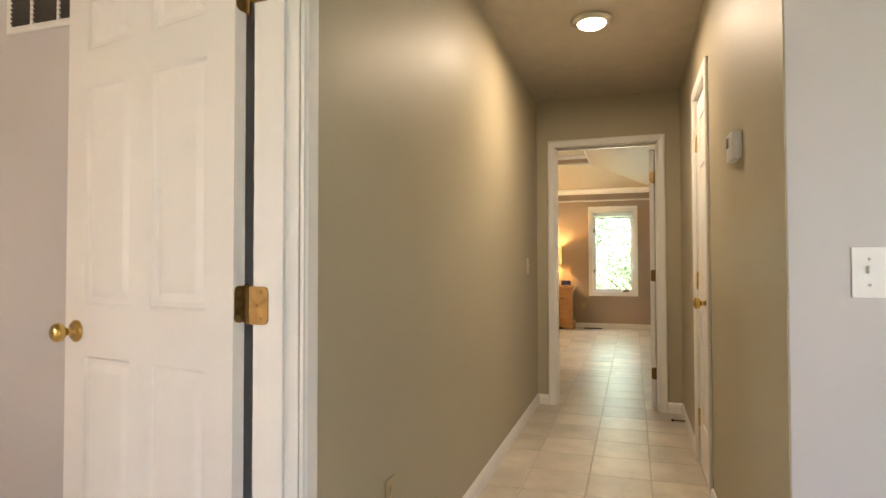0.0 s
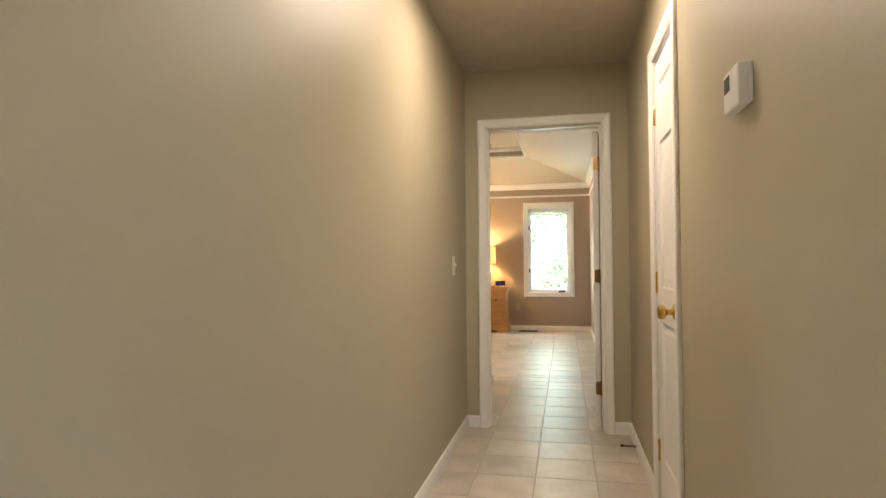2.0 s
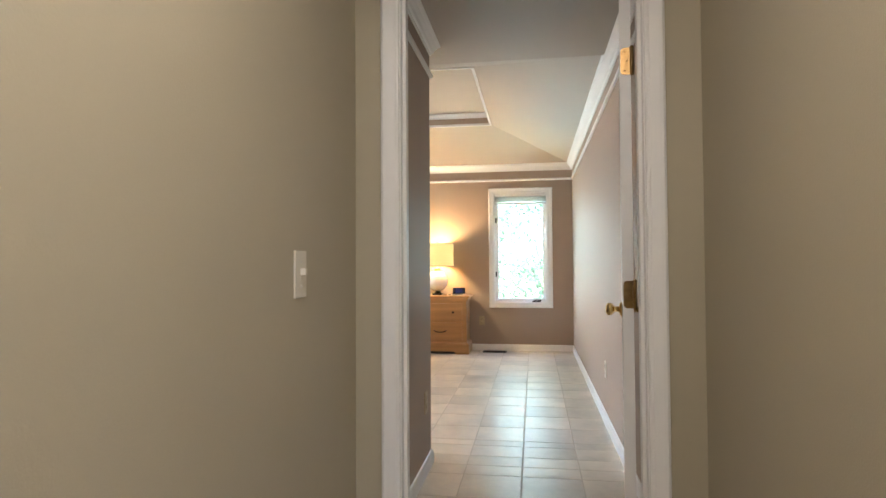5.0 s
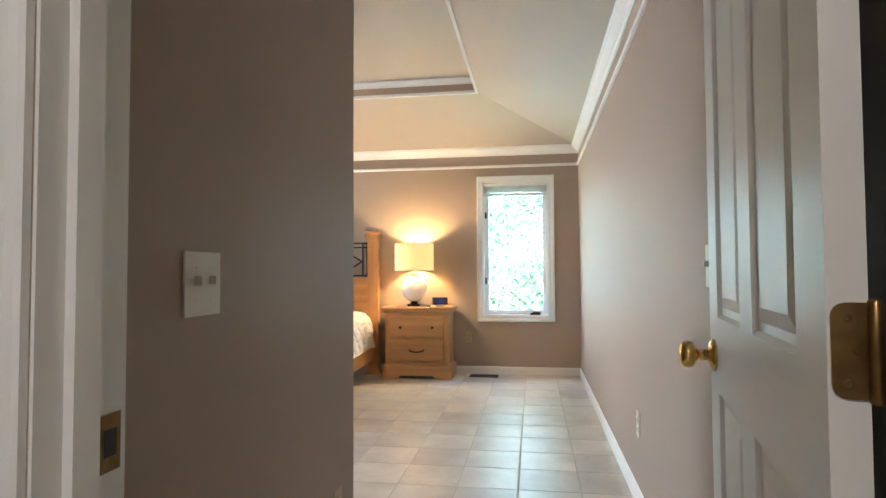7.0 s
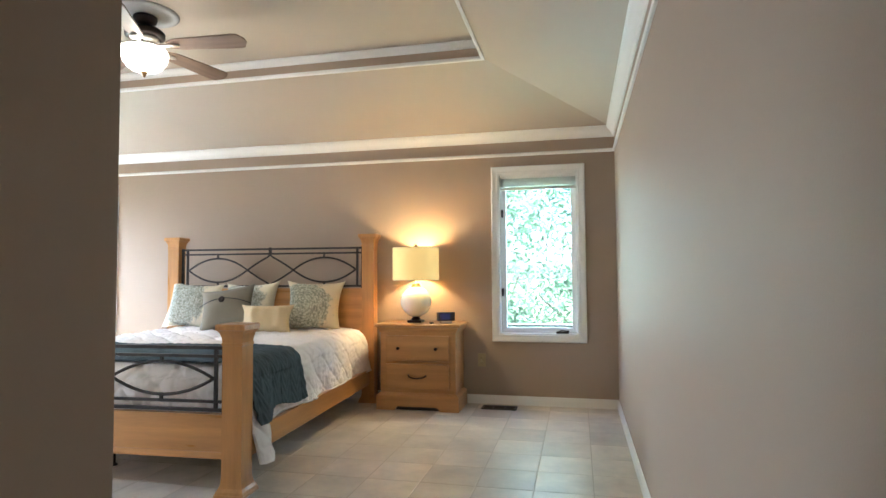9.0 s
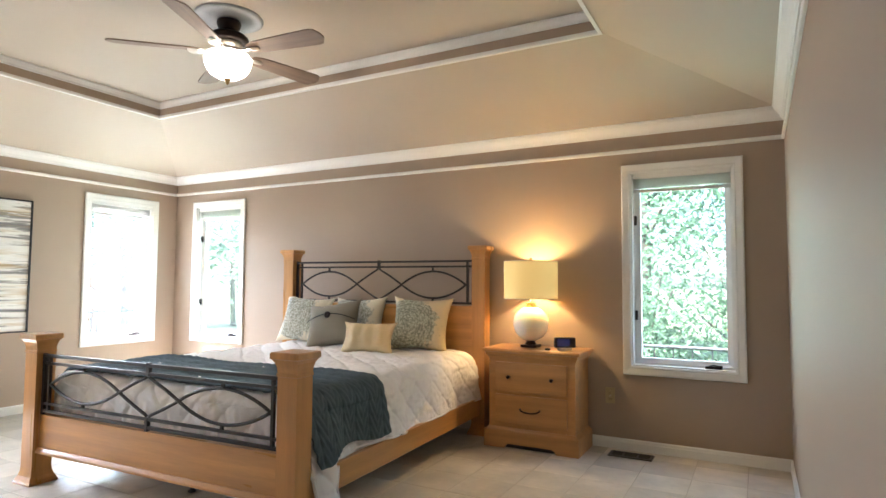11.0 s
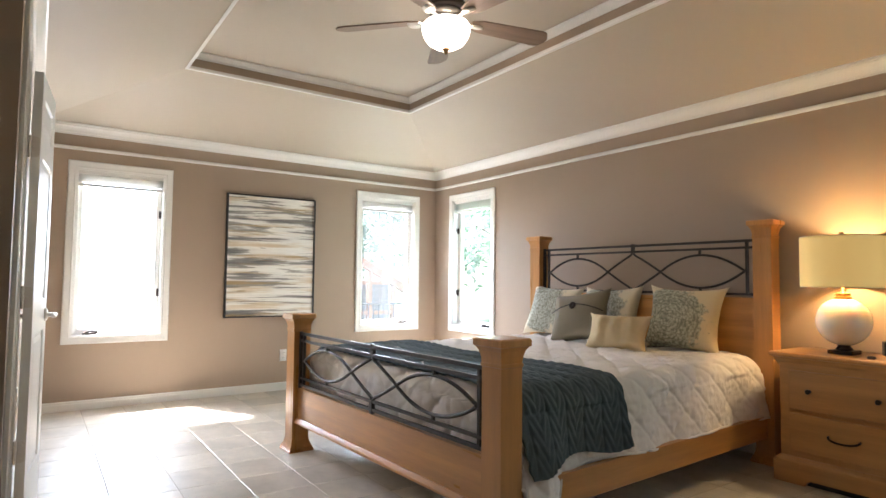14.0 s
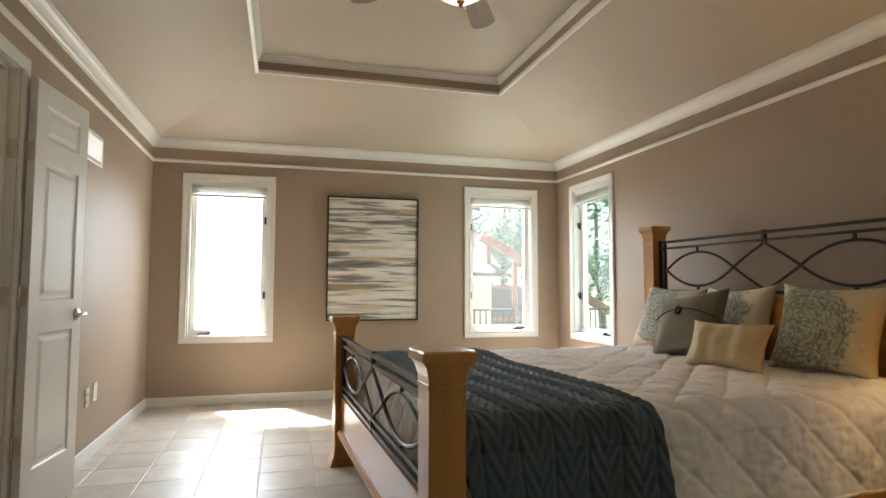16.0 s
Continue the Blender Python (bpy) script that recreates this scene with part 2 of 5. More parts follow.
def square_loft(bm, levels, cx=0.0, cy=0.0):
    """A square post whose half width changes with height."""
    rings = [[bm.verts.new((cx + sx * h, cy + sy * h, z)) for sx, sy in ((-1, -1), (1, -1), (1, 1), (-1, 1))] for z, h in levels]
    for a, b in zip(rings, rings[1:]):
        for i in range(4):
            bm.faces.new((a[i], a[(i + 1) % 4], b[(i + 1) % 4], b[i]))
    bm.faces.new(rings[0][::-1])
    bm.faces.new(rings[-1])
    return bm


def tube(bm, pts, r, n=8):
    pts = [Vector(p) for p in pts]
    rings = []
    for i, p in enumerate(pts):
        t = (pts[min(i + 1, len(pts) - 1)] - pts[max(i - 1, 0)]).normalized()
        q = t.to_track_quat("Z", "Y").to_matrix()
        rings.append([bm.verts.new(p + q @ Vector((r * math.cos(2 * math.pi * k / n), r * math.sin(2 * math.pi * k / n), 0))) for k in range(n)])
    for a, b in zip(rings, rings[1:]):
        ref = min(range(n), key=lambda s: (a[0].co - b[s].co).length)
        for k in range(n):
            bm.faces.new((a[k], a[(k + 1) % n], b[(k + 1 + ref) % n], b[(k + ref) % n])).smooth = True
    bm.faces.new(rings[0][::-1])
    bm.faces.new(rings[-1])
    return bm


def sweep(bm, pts, normal, prof, closed=False, smooth=False):
    """A moulding along a flat polyline: profile pairs are (to the left of the way, along the normal)."""
    pts, nn = [Vector(p) for p in pts], Vector(normal)
    k, rings = len(pts), []
    for i, p in enumerate(pts):
        sides = []
        if closed or i > 0:
            sides.append(nn.cross((p - pts[i - 1]).normalized()))
        if closed or i < k - 1:
            sides.append(nn.cross((pts[(i + 1) % k] - p).normalized()))
        s = sides[0] if len(sides) == 1 else (sides[0] + sides[1]) / (1 + sides[0].dot(sides[1]))
        rings.append([bm.verts.new(p + s * a + nn * b) for a, b in prof])
    q = len(prof)
    for i in range(k if closed else k - 1):
        a, b = rings[i], rings[(i + 1) % k]
        for j in range(q):
            bm.faces.new((a[j], a[(j + 1) % q], b[(j + 1) % q], b[j])).smooth = smooth
    if not closed:
        bm.faces.new(rings[0])
        bm.faces.new(rings[-1][::-1])
    return bm


def mesh_of(name, bm, material, tidy=True):
    if tidy:
        bmesh.ops.recalc_face_normals(bm, faces=bm.faces)
    me = bpy.data.meshes.new(name)
    bm.to_mesh(me)
    bm.free()
    for mt in (material if isinstance(material, (list, tuple)) else [material]):
        me.materials.append(mt)
    return me


def part(name, bm, material, parent, label="", m=None):
    ob = new(name, mesh_of(name, bm, material))
    ob.parent = parent
    if m is not None:
        ob.matrix_basis = m
    return tagged(ob, label)


def thing(name, label, category, m=None, group=""):
    ob = new(name)
    ob.empty_display_size = 0.1
    if m is not None:
        ob.matrix_basis = m
    return tagged(ob, label, category, group)


def solid(name, bm, material, label, category, m=None, group="", kind=""):
    ob = new(name, mesh_of(name, bm, material))
    if m is not None:
        ob.matrix_basis = m
    return tagged(ob, label, category, group, kind)


def structure(name, bm, material, label, category):
    return solid(name, bm, material, label, category, kind="structure")


# ---- plan ----
HL, HR = -0.325, 0.755            # hall walls
HY0, HY1 = 2.336, 5.49            # hall from the entry to the bedroom door
DL, DR, DH = -0.178, 0.590, 2.05  # bedroom door opening
EX, NY, WX, SY = 0.745, 11.31, -5.39, 7.30
NKX, NKY = -0.335, 6.94           # end of the wall beside the bedroom door
JX = -1.85
HC, RC = 2.44, 2.405
TX0, TX1, TY0, TY1, TZ, TC = -4.17, -0.215, 8.232, 10.18, 2.695, 2.822

# hall and entry
structure("wall_hall_left", boxes(((HL - 0.115, 1.95, 0), (HL, HY1, HC)), ((HL - 0.115, 1.20, DH), (HL, 1.95, HC)), ((HL - 0.115, -1.5, 0), (HL, 1.20, HC))),
          KHAKI, "khaki painted hall wall with a door opening", "wall")
structure("wall_hall_right", boxes(((HR, HY0 + 0.115, 0), (HR + 0.115, 3.82, HC)), ((HR, 3.82, DH), (HR + 0.115, 4.35, HC)), ((HR, 4.35, 0), (HR + 0.115, HY1, HC))),
          KHAKI, "khaki painted hall wall with a closet door", "wall")
structure("wall_entry", boxes(((HR + 0.004, HY0, 0), (2.9, HY0 + 0.115, HC))), GREY, "pale grey painted wall at the end of the entry", "wall")
structure("wall_corner_skin", boxes(((HR, HY0 + 0.003, 0), (HR + 0.004, HY0 + 0.115, HC))), KHAKI, "khaki painted return of the hall wall", "wall")
structure("wall_entry_east", boxes(((2.9, -1.6, 0), (3.0, 2.35, HC))), GREY, "pale grey painted entry wall", "wall")
# unseen wall; its opening is added to let light into the entry
structure("wall_entry_south", boxes(((-0.44, -1.6, 0), (1.6, -1.5, HC)), ((2.8, -1.6, 0), (3.0, -1.5, HC)), ((1.6, -1.6, 0), (2.8, -1.5, 0.75)), ((1.6, -1.6, 2.15), (2.8, -1.5, HC))),
          GREY, "unseen pale grey entry wall with an opening added for light", "wall")
# unseen box added so no light leaks in round the closet door
structure("closet_light_block", boxes(((1.4, 3.5, 0), (1.45, 4.7, HC)), ((HR + 0.115, 3.5, 0), (1.4, 3.55, HC)), ((HR + 0.115, 4.65, 0), (1.4, 4.7, HC))), GREY, "unseen plain walls shutting out light behind the closet door", "wall")
structure("wall_hall_end", boxes(((HL, HY1, 0), (DL, HY1 + 0.058, HC)), ((DR, HY1, 0), (HR, HY1 + 0.058, HC)), ((DL, HY1, DH), (DR, HY1 + 0.058, HC))),
          KHAKI, "khaki painted wall round the bedroom door", "wall")
Y2 = HY1 + 0.116
structure("wall_bedroom_door_side", boxes(((NKX, HY1 + 0.058, 0), (DL, Y2, 2.5)), ((DR, HY1 + 0.058, 0), (EX, Y2, 2.5)), ((DL, HY1 + 0.058, DH), (DR, Y2, 2.5))),
          TAUPE, "taupe painted wall round the bedroom door", "wall")
structure("ceiling_hall", boxes(((HL, -1.6, HC), (3.0, HY1 + 0.03, HC + 0.1))), HALLCEIL, "textured warm white hall ceiling", "ceiling")

# room beyond the open hall door
# the unseen west opening is added, placed and sized for the light it admits
for name, a, b in (("wall_study_north", (-3.3, 2.21, 0), (HL - 0.115, 2.4, HC)), ("wall_study_west", (-3.4, -0.4, 0), (-3.3, 2.4, HC)), ("wall_study_west", (-3.4, -1.6, 0), (-3.3, -1.2, HC)),
                   ("wall_study_below_opening", (-3.4, -1.2, 0), (-3.3, -0.4, 0.95)), ("wall_study_above_opening", (-3.4, -1.2, 1.95), (-3.3, -0.4, HC)), ("wall_study_south", (-3.3, -1.6, 0), (HL - 0.115, -1.5, HC))):
    structure(name, boxes((a, b)), GREY, "pale grey painted wall of the side room", "wall")
structure("ceiling_study", boxes(((-3.4, -1.6, HC), (HL - 0.01, 2.4, HC + 0.1))), HALLCEIL, "white ceiling of the side room", "ceiling")

# bedroom walls
W0, W1, V0, V1 = 0.618, 2.053, -0.348, 0.348     # window opening: sill, head, half widths
NW_X = (0.083, -4.68)
WW_Y = (10.663, 7.965)
T = 0.16


def pierced(along, lo, hi, centres, place):
    """Boxes of a wall from lo to hi with a window opening at each centre."""
    bm, at = bmesh.new(), lo
    for c in sorted(centres):
        box(bm, *place(at, 0, c + V0, 2.6))
        box(bm, *place(c + V0, 0, c + V1, W0))
        box(bm, *place(c + V0, W1, c + V1, 2.6))
        at = c + V1
    box(bm, *place(at, 0, hi, 2.6))
    return bm


structure("wall_north", pierced("x", WX - T, EX + T, NW_X, lambda a, z0, b, z1: ((a, NY, z0), (b, NY + T, z1))), TAUPE, "taupe painted bedroom wall behind the bed", "wall")
structure("wall_west", pierced("y", SY - 0.12, NY, WW_Y, lambda a, z0, b, z1: ((WX - T, a, z0), (WX, b, z1))), TAUPE, "taupe painted bedroom wall with two windows", "wall")
structure("wall_east", boxes(((EX, Y2 - 0.058, 0), (EX + T, NY, 2.6))), TAUPE, "taupe painted plain bedroom wall", "wall")
structure("wall_beside_door", boxes(((NKX - 0.115, Y2 - 0.116, 0), (NKX, NKY, 2.5))), TAUPE, "taupe painted wall beside the bedroom door", "wall")
structure("wall_south_step", boxes(((JX - 0.115, NKY - 0.115, 0), (NKX - 0.115, NKY, 2.5)), ((JX - 0.115, NKY, 0), (JX, SY - 0.115, 2.5))), TAUPE, "taupe painted stepped wall", "wall")
CD0, CD1 = -2.612, -2.06
structure("wall_south", boxes(((WX, SY - 0.115, 0), (CD0, SY, 2.5)), ((CD1, SY - 0.115, 0), (JX, SY, 2.5)), ((CD0, SY - 0.115, DH), (CD1, SY, 2.5))), TAUPE, "taupe painted wall with the closet door", "wall")
structure("wall_dressing_room", boxes(((-3.6, 5.2, 0), (JX - 0.2, 5.3, 2.5)), ((-3.7, 5.2, 0), (-3.6, SY - 0.115, 2.5)), ((JX - 0.2, 5.2, 0), (JX - 0.115, NKY, 2.5))), PLATE, "warm cream walls of the dressing room", "wall")
structure("ceiling_dressing_room", boxes(((-3.7, 5.2, 2.5), (JX - 0.115, SY - 0.115, 2.6))), HALLCEIL, "white ceiling of the dressing room", "ceiling")


def vault():
    bm = bmesh.new()
    lo = [bm.verts.new(p) for p in ((WX, SY, RC), (EX, SY, RC), (EX, NY, RC), (WX, NY, RC))]
    hi = [bm.verts.new(p) for p in ((TX0, TY0, TZ), (TX1, TY0, TZ), (TX1, TY1, TZ), (TX0, TY1, TZ))]
    tp = [bm.verts.new((v.co.x, v.co.y, TC)) for v in hi]
    ou = [bm.verts.new((v.co.x, v.co.y, TC + 0.2)) for v in lo]
    for i in range(4):
        j = (i + 1) % 4
        bm.faces.new((lo[i], lo[j], hi[j], hi[i]))
        bm.faces.new((hi[i], hi[j], tp[j], tp[i])).material_index = 1
        bm.faces.new((lo[j], lo[i], ou[i], ou[j]))
    bm.faces.new(tp)
    bm.faces.new(ou)
    return bm


structure("ceiling_vault", vault(), [CEIL, TAUPE], "taupe vaulted tray ceiling with a raised flat centre", "ceiling")
structure("ceiling_nook", boxes(((JX - 0.115, Y2 - 0.058, RC), (EX, SY, RC + 0.12))), CEIL, "flat taupe ceiling inside the bedroom door", "ceiling")

# mouldings
ROOM = [(EX, Y2, 0), (EX, NY, 0), (WX, NY, 0), (WX, SY, 0), (JX, SY, 0), (JX, NKY, 0), (NKX, NKY, 0), (NKX, Y2, 0)]
CROWN = [(0, 2.334), (0.009, 2.334), (0.010, 2.344), (0.019, 2.350), (0.026, 2.366), (0.041, 2.386), (0.056, 2.398), (0.058, 2.407), (0.068, 2.410), (0.068, RC + 0.018), (0, RC - 0.002)]
structure("crown_moulding", sweep(bmesh.new(), ROOM, (0, 0, 1), CROWN, True), WHITE, "white crown moulding round the bedroom", "moulding")
RAIL = [(0, 2.205), (0.012, 2.205), (0.017, 2.212), (0.017, 2.226), (0.012, 2.234), (0, 2.234)]
structure("picture_rail", sweep(bmesh.new(), ROOM, (0, 0, 1), RAIL, True), WHITE, "thin white picture rail below the crown moulding", "moulding")
TRAY = [(TX0, TY0, 0), (TX1, TY0, 0), (TX1, TY1, 0), (TX0, TY1, 0)]
structure("tray_trim", sweep(bmesh.new(), TRAY, (0, 0, 1), [(-0.012, TZ - 0.012), (0.010, TZ - 0.012), (0.014, TZ - 0.004), (0.014, TZ + 0.012), (0, TZ + 0.012)], True), WHITE, "thin white trim at the edge of the tray", "moulding")
structure("tray_crown", sweep(bmesh.new(), TRAY, (0, 0, 1), [(0.0, TC - 0.050), (0.008, TC - 0.050), (0.013, TC - 0.036), (0.032, TC - 0.015), (0.040, TC - 0.012), (0.040, TC + 0.001), (0, TC + 0.001)], True), WHITE, "white crown moulding inside the tray", "moulding")
BASE = [(0, 0.006), (0.014, 0.006), (0.014, 0.058), (0.011, 0.066), (0.011, 0.074), (0.006, 0.083), (0, 0.085)]
for run in ([(EX, Y2, 0), (EX, NY, 0), (WX, NY, 0), (WX, SY, 0), (CD0 - 0.06, SY, 0)], [(CD1 + 0.06, SY, 0), (JX, SY, 0), (JX, NKY, 0), (NKX, NKY, 0), (NKX, Y2, 0), (DL - 0.06, Y2, 0)],
            [(HR, 4.35 + 0.06, 0), (HR, HY1, 0), (DR + 0.06, HY1, 0)], [(DL - 0.06, HY1, 0), (HL, HY1, 0), (HL, 1.95 + 0.06, 0)],
            [(2.9, HY0, 0), (HR, HY0, 0), (HR, 3.82 - 0.06, 0)], [(HL - 0.115, 2.21, 0), (-3.3, 2.21, 0)][::-1]):
    structure("baseboard", sweep(bmesh.new(), run, (0, 0, 1), BASE), WHITE, "white painted baseboard", "baseboard")

CASE = [(0, 0.001), (0, 0.010), (0.006, 0.012), (0.012, 0.016), (0.040, 0.019), (0.050, 0.019), (0.058, 0.014), (0.058, 0.001)]


def casing(name, a, b, head, n, label):
    """Moulded trim round a door opening from a to b (floor points), standing out along n."""
    up = Vector((0, 0, head))
    a, b = Vector(a), Vector(b)
    way = [a, a + up, b + up, b]
    side = Vector(n).cross(up).dot(b - a)
    if side > 0:
        way = way[::-1]
    return structure(name, sweep(bmesh.new(), way, n, CASE), WHITE, label, "door trim")


casing("door_trim", (DL, HY1, 0), (DR, HY1, 0), DH, (0, -1, 0), "white moulded casing round the bedroom door")
casing("door_trim", (DL, Y2, 0), (DR, Y2, 0), DH, (0, 1, 0), "white moulded casing round the bedroom door")
casing("door_trim", (HL, 1.20, 0), (HL, 1.95, 0), DH, (1, 0, 0), "white moulded casing round the side room door")
casing("door_trim", (HL - 0.115, 1.20, 0), (HL - 0.115, 1.95, 0), DH, (-1, 0, 0), "white moulded casing round the side room door")
casing("door_trim", (HR, 3.82, 0), (HR, 4.35, 0), DH, (-1, 0, 0), "white moulded casing round the hall closet door")
casing("door_trim", (CD0, SY, 0), (CD1, SY, 0), DH, (0, 1, 0), "white moulded casing round the dressing room door")


def jamb(a, b, depth, stop, label):
    """Lining of a door opening along x from a to b, through a wall of that depth along y, with a stop."""
    bm = bmesh.new()
    top = DH - 0.004
    box(bm, (a - 0.014, 0.001, 0), (a + 0.004, depth - 0.001, top))
    box(bm, (b - 0.004, 0.001, 0), (b + 0.014, depth - 0.001, top))
    box(bm, (a - 0.014, 0.001, top), (b + 0.014, depth - 0.001, top + 0.018))
    box(bm, (a + 0.004, stop, 0), (a + 0.015, stop + 0.035, top))
    box(bm, (b - 0.015, stop, 0), (b - 0.004, stop + 0.035, top))
    box(bm, (a + 0.015, stop, top - 0.011), (b - 0.015, stop + 0.035, top))
    return solid("door_frame", bm, WHITE, label, "door frame", kind="structure")


jamb(DL, DR, 0.116, 0.035, "white painted frame of the bedroom door").matrix_basis = pose(0, HY1, 0)
jamb(1.20, 1.95, 0.115, 0.035, "white painted frame of the side room door").matrix_basis = pose(HL, 0, 0, 0, 0, 90)
jamb(3.82, 4.35, 0.115, 0.04, "white painted frame of the closet door").matrix_basis = pose(HR + 0.115, 0, 0, 0, 0, 90)
jamb(CD0, CD1, 0.115, 0.035, "white painted frame of the dressing room door").matrix_basis = pose(0, SY - 0.115, 0)


# ---- doors ----
def hinge_leaf(bm, w, h, m, screws=True):
    """A hinge leaf in the xz plane from x = 0 (knuckle side) to w, its outer corners rounded, with three screws."""
    rr, pts = 0.013, [(0, -h / 2), (0, h / 2)]
    for cz, a0 in ((h / 2 - rr, 90), (-h / 2 + rr, 0)):
        pts += [(w - rr + rr * math.cos(radians(a0 - 22.5 * k)), cz + rr * math.sin(radians(a0 - 22.5 * k))) for k in range(5)]
    made = []
    rings = [[bm.verts.new((x, y, z)) for x, z in pts] for y in (0.0, 0.0025)]
    made += rings[0] + rings[1]
    bm.faces.new(rings[0])
    bm.faces.new(rings[1][::-1])
    for k in range(len(pts)):
        n = (k + 1) % len(pts)
        bm.faces.new((rings[0][k], rings[0][n], rings[1][n], rings[1][k]))
    bmesh.ops.transform(bm, matrix=m, verts=made)
    if screws:
        for sx, sz in ((0.62, -0.34), (0.40, 0.0), (0.62, 0.34)):
            lathe(bm, [(0, 0.0), (0.0042, 0.0), (0.0042, 0.001), (0.0015, 0.0012), (0.001, 0.0004), (0, 0.0004)], 10, m @ pose(sx * w, 0.0025, sz * h, -90))
    return bm


def door(name, label, width, cols, m, knob, hinge_z=(0.27, 1.03, 1.80), metal=None, hinge_face=1):
    """A panelled leaf: hinge edge at x = 0, free edge at x = width, 35 mm thick about y = 0."""
    d = tagged(new(name), label, "door", kind="structure")
    d.matrix_basis = m
    h, t, st = 2.02, 0.0175, 0.10 if cols == 2 else 0.095
    rows = ((0.25, 0.86), (1.01, 1.655), (1.765, 1.92))
    mid = 0.09 if cols == 2 else 0
    pw = (width - 2 * st - mid) / cols
    bm = bmesh.new()
    box(bm, (0, -t, 0.008), (st, t, h))
    box(bm, (width - st, -t, 0.008), (width, t, h))
    zs = [0.008] + [z for r in rows for z in r] + [h]
    for z0, z1 in zip(zs[::2], zs[1::2]):
        box(bm, (st, -t, z0), (width - st, t, z1))
    if cols == 2:
        for z0, z1 in rows:
            box(bm, (st + pw, -t, z0), (st + pw + mid, t, z1))
    part("leaf", bm, DOORWHITE, d)
    for c in range(cols):
        x0 = st + c * (pw + mid)
        x1 = x0 + pw
        for z0, z1 in rows:
            bm = bmesh.new()
            rings = []
            for ins, y in ((0, t), (0.007, t - 0.008), (0.020, t - 0.009), (0.042, t - 0.003)):
                for s in (-1, 1):
                    rings.append([bm.verts.new((x, s * y, z)) for x, z in ((x0 + ins, z0 + ins), (x1 - ins, z0 + ins), (x1 - ins, z1 - ins), (x0 + ins, z1 - ins))])
            for s in (0, 1):
                seq = rings[s::2]
                for a, b in zip(seq, seq[1:]):
                    for i in range(4):
                        bm.faces.new((a[i], a[(i + 1) % 4], b[(i + 1) % 4], b[i]))
                bm.faces.new(seq[-1])
            part("panel", bm, DOORWHITE, d)
    metal = metal or BRASS
    if knob == "lever":
        for s in (-1, 1):
            bm = bmesh.new()
            lathe(bm, [(0.0, 0.0), (0.032, 0.0), (0.032, 0.006), (0.024, 0.012), (0.011, 0.014), (0.011, 0.05), (0.0, 0.05)], 20, pose(width - 0.06, s * t, 0.93, -90 * s))
            tube(bm, [(width - 0.06, s * (t + 0.045), 0.93), (width - 0.09, s * (t + 0.05), 0.932), (width - 0.13, s * (t + 0.05), 0.928), (width - 0.165, s * (t + 0.046), 0.926)], 0.009)
            part("lever_handle", bm, NICKEL, d, "brushed nickel lever handle")
    else:
        for s in (-1, 1):
            bm = bmesh.new()
            lathe(bm, [(0.0, 0.0), (0.033, 0.0), (0.033, 0.004), (0.026, 0.010), (0.012, 0.013), (0.011, 0.030), (0.016, 0.036), (0.025, 0.042), (0.028, 0.052), (0.026, 0.062), (0.018, 0.068), (0.0, 0.070)], 24, pose(width - 0.06, s * t, 0.93, -90 * s))
            part("door_knob", bm, BRASS, d, "polished brass knob")
    for hz in hinge_z:
        bm = bmesh.new()
        s = hinge_face
        hinge_leaf(bm, 2 * t, 0.09, Matrix(((0, -1, 0, 0), (-s, 0, 0, s * (t + 0.003)), (0, 0, 1, hz), (0, 0, 0, 1))))
        lathe(bm, [(0.0, -0.050), (0.004, -0.049), (0.0065, -0.046), (0.0065, 0.046), (0.004, 0.049), (0.0, 0.050)], 12, pose(-0.004, s * (t + 0.004), hz))
        part("hinge", bm, metal, d, "worn brass hinge")
    return d


door("door_1", "white six-panel door standing open into the bedroom", 0.745, 2, pose(DR - 0.0355, Y2 + 0.026, 0, 0, 0, 82), "knob", metal=OLDBRASS, hinge_face=-1)
door("door_2", "white six-panel door standing open into the side room", 0.73, 2, pose(HL - 0.185, 1.975, 0, 0, 0, 168.5), "knob", metal=OLDBRASS, hinge_face=-1)
door("door_3", "narrow closed white three-panel closet door", 0.49, 1, pose(HR + 0.022, 4.331, 0, 0, 0, -90), "knob", hinge_face=-1)
door("door_4", "white panelled door folded back against the wall", 0.53, 1, pose(CD0 - 0.025, SY + 0.045, 0, 0, 0, 174), "lever", (0.376, 1.03, 1.684), NICKEL)


def hinge_plates(m, zs, material, knuckle, w=0.035, look_of="worn brass"):
    """Hinge leaves let into a frame: plain plates with rounded ends and screws, 90 mm high."""
    for z in zs:
        bm = bmesh.new()
        hinge_leaf(bm, w, 0.09, pose(-w / 2, 0, 0) if knuckle < 0 else Matrix(((-1, 0, 0, w / 2), (0, 1, 0, 0), (0, 0, 1, 0), (0, 0, 0, 1))))
        solid("frame_hinge", bm, material, look_of + " hinge plate on the door frame", "hinge", m @ pose(0, 0, z))


hinge_plates(pose(HL - 0.107, 1.946, 0, 0, 0, 180), (0.27, 1.03, 1.80), OLDBRASS, 1, 0.052)
hinge_plates(pose(DR - 0.004, Y2 - 0.020, 0, 0, 0, 90), (0.27, 1.03, 1.80), OLDBRASS, 1)
hinge_plates(pose(CD0 + 0.004, SY - 0.020, 0, 0, 0, -90), (0.376, 1.03, 1.684), NICKEL, -1, look_of="brushed nickel")


